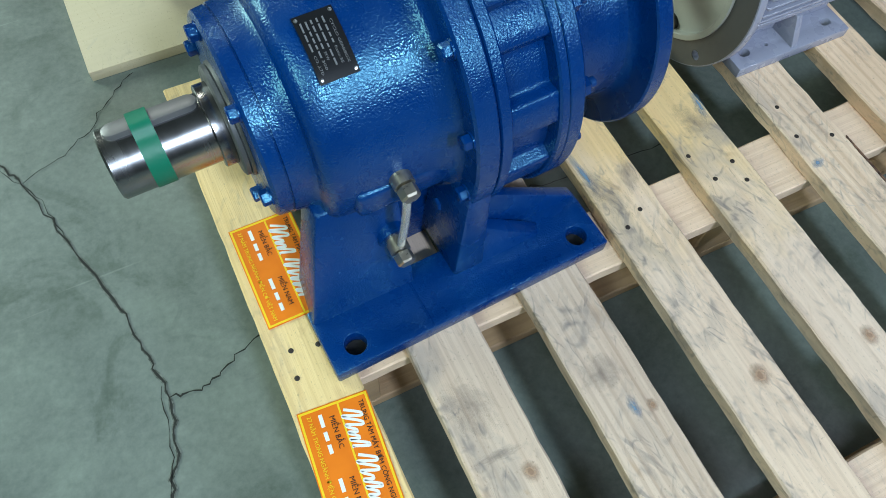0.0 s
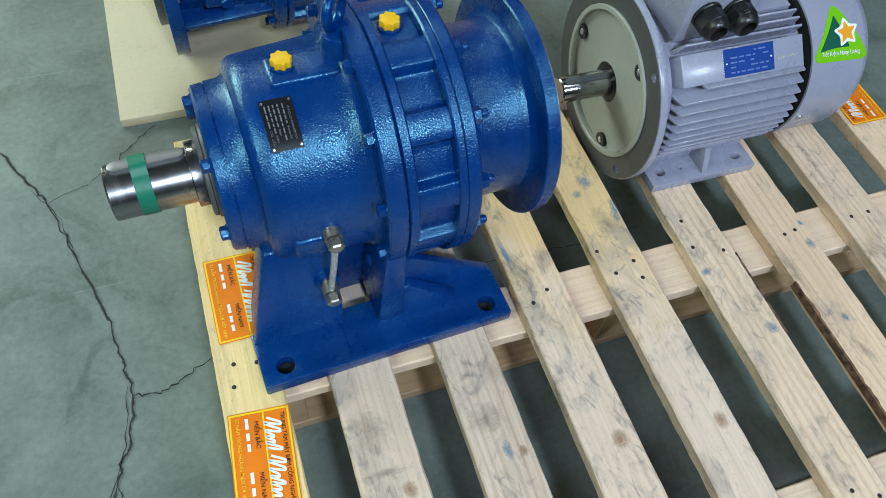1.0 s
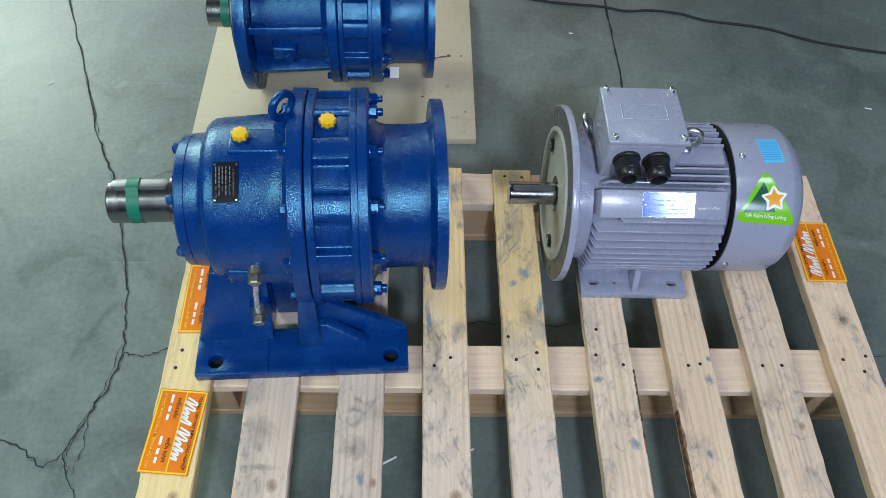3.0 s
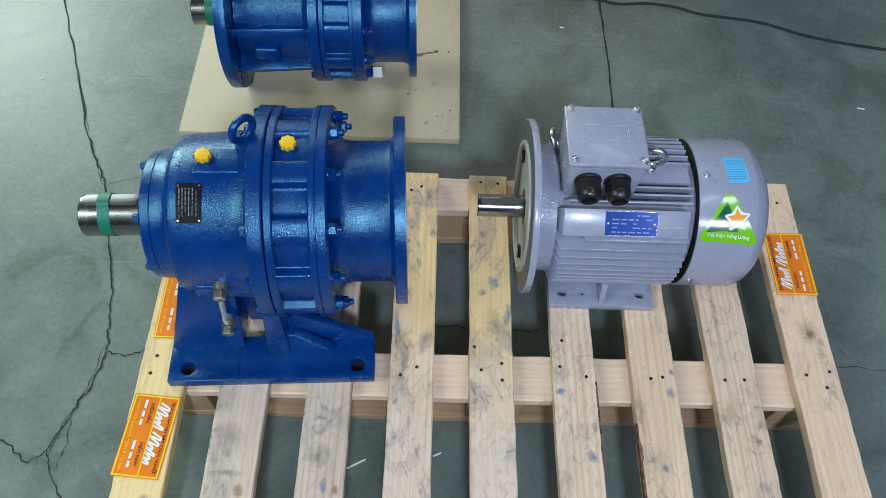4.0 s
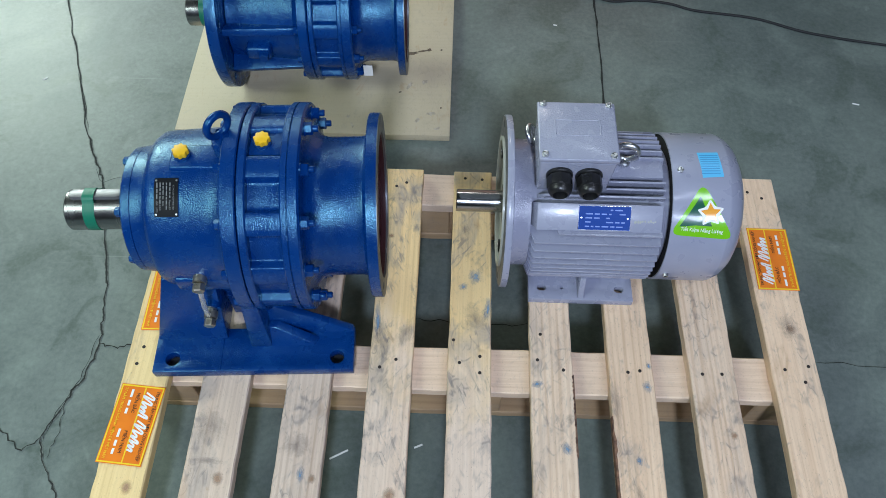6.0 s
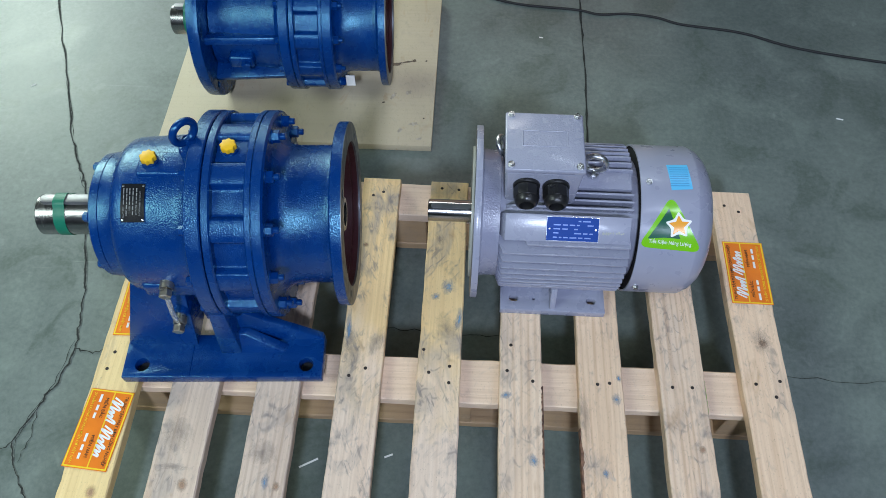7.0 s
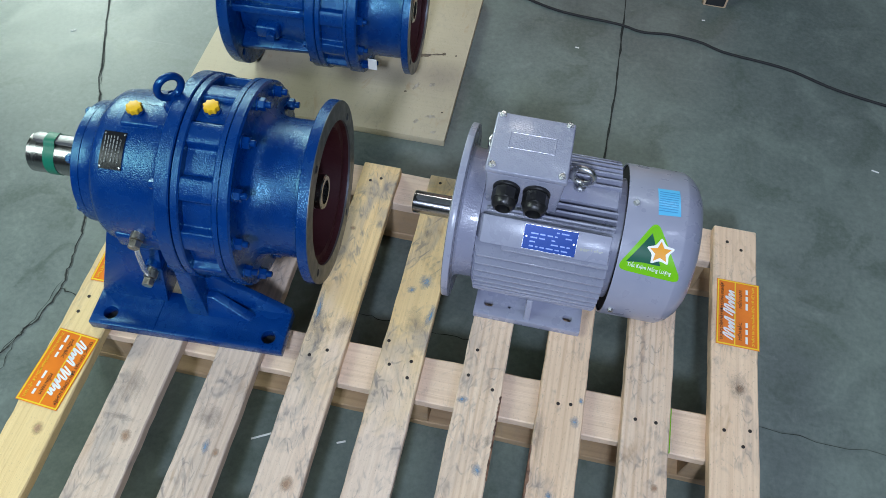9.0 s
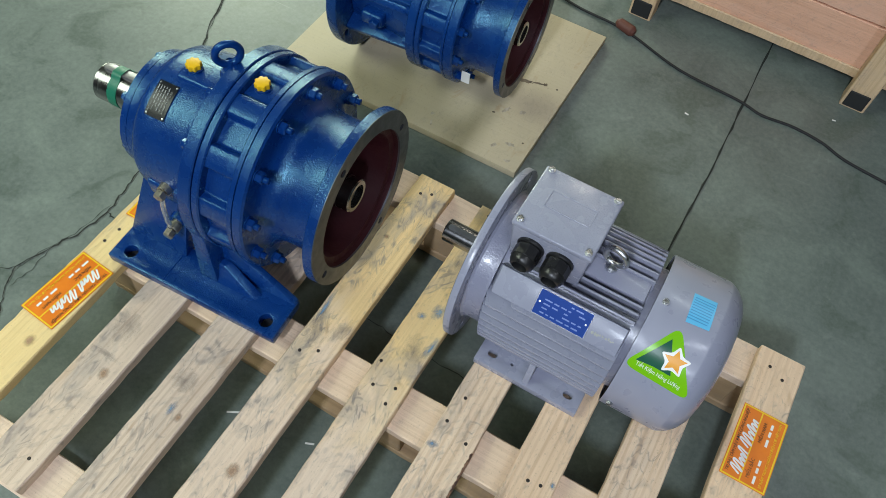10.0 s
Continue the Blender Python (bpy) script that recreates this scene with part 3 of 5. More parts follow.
def plank(x0, x1, y0, y1, z0, z1, along, seed):
    """A sawn board with wavy, splintered edges and worn arrises."""
    r = random.Random(seed)
    n = 40
    drift = [0.0, 0.0]
    bm = bmesh.new()
    rings = []
    for i in range(n + 1):
        t = i / n
        c = r.uniform(0.0012, 0.0026)
        drift = [0.85 * d + r.uniform(-0.0005, 0.0005) for d in drift]
        e0, e1, w = drift[0] + r.uniform(-0.0004, 0.0004), drift[1] + r.uniform(-0.0004, 0.0004), r.uniform(-0.0008, 0.0008)
        if along == 1:
            y = y0 + (y1 - y0) * t
            a, b = x0 + e0, x1 + e1
            sec = [(a + c, z0), (b - c, z0), (b, z0 + c), (b, z1 - c), (b - c, z1), (a + c, z1), (a, z1 - c), (a, z0 + c)]
            rings.append([bm.verts.new((u, y, v + w * 0.3)) for u, v in sec])
        else:
            x = x0 + (x1 - x0) * t
            a, b = y0 + e0, y1 + e1
            sec = [(a + c, z0), (b - c, z0), (b, z0 + c), (b, z1 - c), (b - c, z1), (a + c, z1), (a, z1 - c), (a, z0 + c)]
            rings.append([bm.verts.new((x, u, v + w * 0.3)) for u, v in sec])
    for p, q in zip(rings, rings[1:]):
        for k in range(8):
            bm.faces.new((p[k], p[(k + 1) % 8], q[(k + 1) % 8], q[k]))
    bm.faces.new(rings[0])
    bm.faces.new(rings[-1])
    return bm


nb = lathe([(0, 0), (0, 0.0030), (0.0008, 0.0030), (0.0012, 0.0018), (0.0012, 0)], 10)
bmesh.ops.rotate(nb, cent=(0, 0, 0), matrix=Matrix.Rotation(radians(-90), 3, 'Y'), verts=nb.verts)
M_NAIL = mat("rusty_nail", (0.05, 0.04, 0.035), 0.6, 0.5)
nail_mesh = finish(nb, "nail", M_NAIL)
# nails seen plainly: (slat, rail) with the share of the slat's width and the place along it
NAILS = {(0, 1): ((0.30, 0.035), (0.24, 0.004), (0.66, 0.030)), (3, 1): ((0.25, 0.0125), (0.61, 0.0273)), (4, 1): ((0.11, 0.067), (0.26, 0.0253), (0.73, 0.038), (0.73, 0.008)),
         (5, 1): ((0.17, 0.035), (0.26, 0.083), (0.78, 0.018)), (6, 1): ((0.43, 0.018), (0.70, 0.021)), (7, 1): ((0.28, 0.019), (0.71, 0.020)),
         (8, 1): ((0.29, 0.032), (0.81, 0.039), (0.67, 0.0105)), (3, 2): ((0.30, 0.392), (0.56, 0.401)), (4, 2): ((0.30, 0.4155), (0.75, 0.4135))}
slats = []
for i, (x0, x1) in enumerate(SLATS):
    s = part("slat", plank(x0, x1, -0.386 + rs.uniform(-0.004, 0.004), 0.433 + rs.uniform(-0.003, 0.003), 0.128, 0.150, 1, 50 + i), {0: M_SLAT_YELLOW, 1: M_SLAT_GREY, 2: M_SLAT_GREY, 3: M_SLAT_SMEARED, 4: M_SLAT_SMEARED}.get(i, M_SLAT), pallet)
    slats.append(s)
    for r_, (y0, y1) in enumerate(RAILS):
        spots = NAILS.get((i, r_)) or [((k + rs.uniform(-0.1, 0.1)), (y0 + y1) / 2 + rs.uniform(-0.024, 0.024)) for k in (0.27, 0.72)]
        for k, ny in spots:
            part("nail", nail_mesh, M_NAIL, s, "", pose(x0 + (x1 - x0) * k, ny, 0.1497, 0, 0, rs.uniform(0, 180)))
for i, (y0, y1) in enumerate(RAILS):
    part("rail", plank(-0.585, 0.578, y0, y1, 0.105, 0.1278, 0, 70 + i), M_RAIL, pallet)
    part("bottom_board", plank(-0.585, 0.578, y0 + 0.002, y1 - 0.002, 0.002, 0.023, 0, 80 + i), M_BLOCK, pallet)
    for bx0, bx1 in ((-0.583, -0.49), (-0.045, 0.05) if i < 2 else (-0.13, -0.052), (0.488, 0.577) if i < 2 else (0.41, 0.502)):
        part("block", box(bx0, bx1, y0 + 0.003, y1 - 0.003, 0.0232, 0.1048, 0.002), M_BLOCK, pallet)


def bark_edge(slat, x, y0, y1, width, seed, side):
    """A ragged strip of bark left along the edge of a board."""
    r = random.Random(seed)
    n = 40
    bm = bmesh.new()
    rows = []
    for i in range(n + 1):
        y = y0 + (y1 - y0) * i / n
        w = width * max(0.05, r.gauss(0.7, 0.45)) * (0.25 if i in (0, n) else 1)
        rows.append([bm.verts.new((x + side * 0.0016, y, 0.136)), bm.verts.new((x + side * 0.0016, y, 0.1503)), bm.verts.new((x - side * w, y, 0.1506))])
    for p, q in zip(rows, rows[1:]):
        for k in (0, 1):
            bm.faces.new((p[k], p[k + 1], q[k + 1], q[k]))
    part("bark_edge", bm, M_BARK, slat, "strip of reddish bark along the edge")


bark_edge(slats[5], SLATS[5][1], -0.13, 0.01, 0.0016, 31, 1)
bark_edge(slats[6], SLATS[6][0], -0.38, -0.06, 0.0024, 32, -1)


def slat_mark(i, name, material, label, x, y, rx, ry, turn=0.0):
    """A soaked-in mark on top of slat i."""
    bm = bmesh.new()
    bmesh.ops.create_circle(bm, cap_ends=True, radius=1.0, segments=20)
    part(name, bm, material, slats[i], label, pose(x, y, 0.1509, 0, 0, turn) @ Matrix.Diagonal((rx, ry, 1, 1)), 0)


for i_, x_, y_, rx_, ry_, t_ in ((5, 0.106, -0.009, 0.013, 0.008, 20), (5, 0.149, -0.117, 0.011, 0.014, 30), (6, 0.289, -0.008, 0.010, 0.013, 0), (6, 0.295, 0.030, 0.006, 0.009, 0), (6, 0.263, -0.132, 0.007, 0.010, 10),
                                 (4, 0.000, 0.193, 0.016, 0.021, 0), (4, -0.022, 0.172, 0.012, 0.009, 30), (4, 0.022, 0.128, 0.008, 0.030, -8), (2, -0.271, -0.172, 0.007, 0.016, 0), (3, -0.170, 0.10, 0.007, 0.05, 4)):
    slat_mark(i_, "blue_stain", M_BLUE_STAIN, "blue paint soaked into the wood", x_, y_, rx_, ry_, t_)
for i_, x_, y_, rx_, ry_, t_ in ((0, -0.538, -0.201, 0.012, 0.015, 0), (1, -0.399, -0.183, 0.012, 0.015, 20), (2, -0.252, -0.178, 0.008, 0.010, 0), (3, -0.130, -0.200, 0.014, 0.018, 0), (8, 0.551, 0.108, 0.011, 0.012, 0),
                                 (7, 0.421, -0.086, 0.008, 0.009, 0), (3, -0.159, 0.276, 0.008, 0.007, 0), (4, 0.008, -0.215, 0.012, 0.016, 0)):
    slat_mark(i_, "knot", M_KNOT, "brown knot", x_, y_, rx_, ry_, t_)
for i_, x_, y_, rx_, ry_, t_ in ((1, -0.421, -0.155, 0.034, 0.008, 0), (1, -0.425, -0.10, 0.030, 0.045, 25), (2, -0.282, -0.126, 0.030, 0.030, 0), (3, -0.160, 0.062, 0.022, 0.050, 10), (3, -0.122, 0.075, 0.018, 0.035, -20),
                                 (4, -0.021, 0.295, 0.012, 0.022, 10), (5, 0.157, -0.068, 0.010, 0.012, 0), (6, 0.235, -0.04, 0.012, 0.060, 5), (6, 0.258, -0.185, 0.010, 0.030, 20), (8, 0.549, 0.112, 0.026, 0.030, 0), (4, 0.0, 0.11, 0.026, 0.040, 30)):
    slat_mark(i_, "dirt_smudge", M_GREY_STAIN, "grey rubbed-in dirt", x_, y_, rx_, ry_, t_)
part("paint_streak", box(0.4455, 0.4475, -0.017, 0.06, 0.106, 0.1285, 0.0005), M_LIME, pallet, "lime green paint streak on a rail")


# ---- stickers ----
def sticker(m):
    """An orange dealer's sticker, long side along its local x."""
    W, H = 0.132, 0.074
    s = thing("sticker", m, "orange and yellow printed dealer sticker on a pallet slat", "sticker", "stickers on the pallet")
    part("sheet", box(-W / 2, W / 2, -H / 2, H / 2, 0, 0.0008, 0.0002), M_ORANGE, s, "orange printed sheet")
    bm = bmesh.new()
    e, t = 0.0012, 0.0023
    for x0, x1, y0, y1 in ((-W / 2 + e, W / 2 - e, H / 2 - e - t, H / 2 - e), (-W / 2 + e, W / 2 - e, -H / 2 + e, -H / 2 + e + t), (-W / 2 + e, -W / 2 + e + t, -H / 2 + e + t, H / 2 - e - t),
                           (W / 2 - e - t, W / 2 - e, -H / 2 + e + t, H / 2 - e - t), (-W / 2 + e + t, W / 2 - e - t, 0.0040, 0.0060)):
        box(x0, x1, y0, y1, 0.0006, 0.0011, 0, 1, bm)
    part("border", bm, M_SUN, s, "yellow border lines", smooth=0)
    z = 0.0011
    letters("top_line", "TRUNG TÂM MÁY BƠM CÔNG NGHIỆP", 0.0052, M_INK, s, pose(0.0, 0.0275, z), "dark lettering", 0.116)
    letters("north_line", "MIỀN BẮC", 0.0055, M_INK, s, pose(-0.035, -0.0045, z), "dark lettering", 0.034)
    letters("south_line", "MIỀN NAM", 0.0055, M_INK, s, pose(0.03, -0.0045, z), "dark lettering", 0.036)
    letters("bottom_line", "27 NĂM TRONG NGÀNH ĐIỆN CƠ VIỆT NAM", 0.0044, M_SUN, s, pose(0.0, -0.0265, z), "yellow lettering", 0.118)
    for cx in (-0.036, 0.031):
        bm = bmesh.new()
        for k, w in ((-0.0145, 0.0135), (0.002, 0.0095), (0.0155, 0.0095)):
            box(cx + k - w / 2, cx + k + w / 2, -0.0172, -0.0132, 0.0008, 0.0012, 0, 1, bm)
        part("number_bar", bm, M_WHITE, s, "white bars", smooth=0)
    # brand script as a plain running squiggle
    for x, waves in ((-0.0540, ((0.0165, 0.0050), (0.0150, 0.0052), (0.0075, 0.0036), (0.0075, 0.0038), (0.0145, 0.0040))), (-0.0060, ((0.0165, 0.0050), (0.0150, 0.0052), (0.0080, 0.0044), (0.0130, 0.0038), (0.0080, 0.0044), (0.0075, 0.0036)))):
        pts = [(x, 0.0085)]
        for h, w in waves:
            pts += [(x + w * 0.5 + h * 0.36, 0.0075 + h), (x + w * 1.1 + h * 0.36, 0.0075 + h * 0.93), (x + w * 1.25, 0.0072), (x + w * 1.65, 0.0070)]
            x += w * 1.9
        line = spline([(a, b, 0.0) for a, b in pts], 5)
        bm = bmesh.new()
        rows = []
        for k, p in enumerate(line):
            d = (line[min(k + 1, len(line) - 1)] - line[max(k - 1, 0)]).normalized()
            half = 0.0006 + 0.0010 * abs(d.y)
            rows.append([bm.verts.new((p.x - d.y * half, p.y + d.x * half, 0.00115)), bm.verts.new((p.x + d.y * half, p.y - d.x * half, 0.00115))])
        for a, b in zip(rows, rows[1:]):
            bm.faces.new((a[0], b[0], b[1], a[1]))
        part("squiggle", bm, M_WHITE, s, "white running squiggle", smooth=0)
    return s


sticker(pose(-0.557, -0.085, 0.1506, 0, 0, -96))
sticker(pose(-0.540, 0.148, 0.1506, 0, 0, -91))
sticker(pose(0.554, 0.236, 0.1506, 0, 0, 88))


# ---- cycloidal gear reducer ----
AX = 0.198
UP = Matrix.Translation((0, 0, AX))


def along_ring(x, r, deg, face=1):
    """The pose of something at radius r, deg from the top towards the front (-y), its local x along the axis (face = 1) or against it."""
    m = UP @ turned(radians(deg)) @ Matrix.Translation((x, 0, r))
    return m if face > 0 else m @ Matrix.Rotation(radians(180), 4, 'Z')


def ribbed_ring(x0, x1, r0, r1, count, share, phase, bm=None):
    """The toothed middle of the housing: pockets of radius r0 between bosses of radius r1, one boss at phase degrees from the top."""
    own = bmesh.new()
    ang = []
    step = 2 * math.pi / count
    for i in range(count):
        a = i * step + radians(phase)
        h = step * share / 2
        k = 3
        d = (r1 - r0) / 12
        ease = ((-0.030, r0), (-0.019, r0 + d), (-0.012, r0 + 3 * d), (0.004, r1 - 2.5 * d), (0.011, r1 - 0.8 * d), (0.020, r1))
        ang += [(a - step / 2 + (step / 2 - h - 0.030) * j / 4, r0) for j in range(4)]
        ang += [(a - h + t, r) for t, r in ease]
        ang += [(a - h + 0.020 + (2 * h - 0.040) * j / k, r1) for j in range(1, k)]
        ang += [(a + h - t, r) for t, r in reversed(ease)]
        ang += [(a + h + 0.030 + (step / 2 - h - 0.030) * j / 4, r0) for j in range(1, 4)]
    a0 = [own.verts.new((x0, r * math.sin(-t), r * math.cos(t))) for t, r in ang]
    a1 = [own.verts.new((x1, r * math.sin(-t), r * math.cos(t))) for t, r in ang]
    n = len(ang)
    for i in range(n):
        own.faces.new((a0[i], a0[(i + 1) % n], a1[(i + 1) % n], a1[i]))
    bmesh.ops.transform(own, matrix=UP, verts=own.verts)
    return join(bm, own)


def vent_cap():
    """A scalloped cap, axis +z."""
    bm = bmesh.new()
    pts = []
    for i in range(64):
        a = 2 * math.pi * i / 64
        r = 0.0110 + 0.0010 * math.cos(8 * a)
        pts.append((r * math.cos(a), r * math.sin(a)))
    plate(pts, [], 0.009, None, bm, 0.0012)
    return bm


def eye_bolt(R, r, foot):
    """A lifting eye standing on +z, ring in the xz plane."""
    bm = torus(R, r, Matrix.Translation((0, 0, foot + R)) @ Matrix.Rotation(radians(90), 4, 'X'))
    lathe([(0, 0), (0, r * 2.0), (foot * 0.55, r * 2.0), (foot, r * 1.25), (foot + r, r * 1.0)], 20, bm, Matrix.Rotation(radians(-90), 4, 'Y'))
    return bm


def output_shaft(parent, x0, x1, r):
    sh = part("shaft", lathe([(x0, 0), (x0, r - 0.002), (x0 + 0.002, r), (x1, r), (x1, 0)], 56, None, UP), M_STEEL, parent, "bright turned steel output shaft")
    L0, L1, w = x0 + 0.007, min(x0 + 0.090, x1 - 0.014), 0.0085
    pts = [(L1 - w + w * math.cos(a), w * math.sin(a)) for a in [math.pi * (i / 10 - 0.5) for i in range(11)]] + [(L0 + w + w * math.cos(a), w * math.sin(a)) for a in [math.pi * (i / 10 + 0.5) for i in range(11)]]
    part("key", prism(pts, UP @ turned(radians(-8)) @ Matrix.Translation((0, 0, r - 0.006)), 0.0105, 0.0008), M_KEY, sh, "dull steel shaft key")
    lathe_profile = [(x0 + 0.030, r + 0.0002), (x0 + 0.030, r + 0.0009), (x0 + 0.048, r + 0.0009), (x0 + 0.048, r + 0.0002)]
    tp = lathe(lathe_profile, 56, None, UP)
    for v in tp.verts:  # the tape bulges over the key
        d = v.co - Vector((v.co.x, 0, AX))
        a = math.atan2(-d.y, d.z) - radians(-8)
        if abs(a) < 0.46:
            f = min(1.0, (0.46 - abs(a)) / 0.16)
            v.co += d.normalized() * 0.0058 * f
    part("tape", tp, M_GREEN_TAPE, sh, "green tape round the shaft")
    return sh


def bolts(parent, name, me, x, r, angles, face, material):
    for a in angles:
        part(name, me, material, parent, "", along_ring(x, r, a, face))


def middle_and_neck(parent, Rc, neck, flange, x_ring, x_rib0, x_rib1, x_cov, x_cov1, x_fl, x_fl1, phase=14.0):
    """Toothed ring housing, cover, neck and motor flange shared by both reducers."""
    g = 0.0012
    x_hub = x_fl1 - 0.012
    bm = lathe([(x_ring, 0.05), (x_ring, Rc - 0.003), (x_ring + 0.002, Rc), (x_rib0 - 0.002, Rc), (x_rib0, Rc - 0.002), (x_rib0, Rc - 0.026)], 96, None, UP)
    ribbed_ring(x_rib0 - 0.001, x_rib1 + 0.001, Rc - 0.0165, Rc - 0.0040, 12, 0.43, phase, bm)
    lathe([(x_rib1, Rc - 0.026), (x_rib1, Rc - 0.002), (x_rib1 + 0.002, Rc), (x_cov - g, Rc), (x_cov - g, Rc - 0.003), (x_cov, Rc - 0.003)], 96, bm, UP)
    ring = part("ring_housing", bm, M_BLUE, parent, "blue ribbed pin-ring housing")
    bm = lathe([(x_cov, Rc - 0.003), (x_cov, Rc - 0.001), (x_cov + 0.001, Rc), (x_cov1 - 0.003, Rc), (x_cov1, Rc - 0.003), (x_cov1, neck + 0.022), (x_cov1 + 0.004, neck + 0.012), (x_cov1 + 0.012, neck + 0.003),
                (x_cov1 + 0.024, neck), (x_fl - 0.014, neck), (x_fl - 0.006, neck + 0.002), (x_fl - 0.001, neck + 0.008), (x_fl, neck + 0.014), (x_fl, flange - 0.002), (x_fl + 0.0015, flange), (x_fl1 - 0.0012, flange)], 96, None, UP)
    cover = part("input_bell", bm, M_BLUE, parent, "blue cast motor bell with round flange")
    holes = [ring_pts((flange - 0.017) * math.cos(radians(a)), (flange - 0.017) * math.sin(radians(a)), 0.0065, 14) for a in (22, 112, 202, 292)]
    part("flange_face", plate(ring_pts(0, 0, flange - 0.0004, 96), [ring_pts(0, 0, neck + 0.006, 96)] + holes, 0.0035, Matrix.Translation((x_fl1 - 0.0035, 0, AX)) @ TO_X), M_STEEL_DULL, cover, "bare machined flange face")
    bm = lathe([(x_fl1 - 0.0034, neck + 0.0058), (x_fl1 - 0.012, neck + 0.006), (x_fl1 - 0.013, neck - 0.006), (x_cov1 - 0.01, neck - 0.014), (x_cov1 - 0.01, 0.0)], 96, None, UP)
    part("bore", bm, M_RED, cover, "red oxide primed bore")
    bm = lathe([(x_cov1 - 0.01, 0.038), (x_cov1 + 0.03, 0.034), (x_cov1 + 0.03, 0.028), (x_hub - 0.002, 0.028), (x_hub, 0.026), (x_hub, 0.0195), (x_hub - 0.04, 0.0195), (x_hub - 0.04, 0.0)], 48, None, UP)
    part("input_socket", bm, M_STEEL, cover, "bright hollow input shaft")
    return ring, cover


def bolt_meshes(material):
    return (finish(hex_bolt(0.0096, 0.0105, 0.008), "bolt", material), finish(hex_bolt(0.0076, 0.008), "bolt", material))


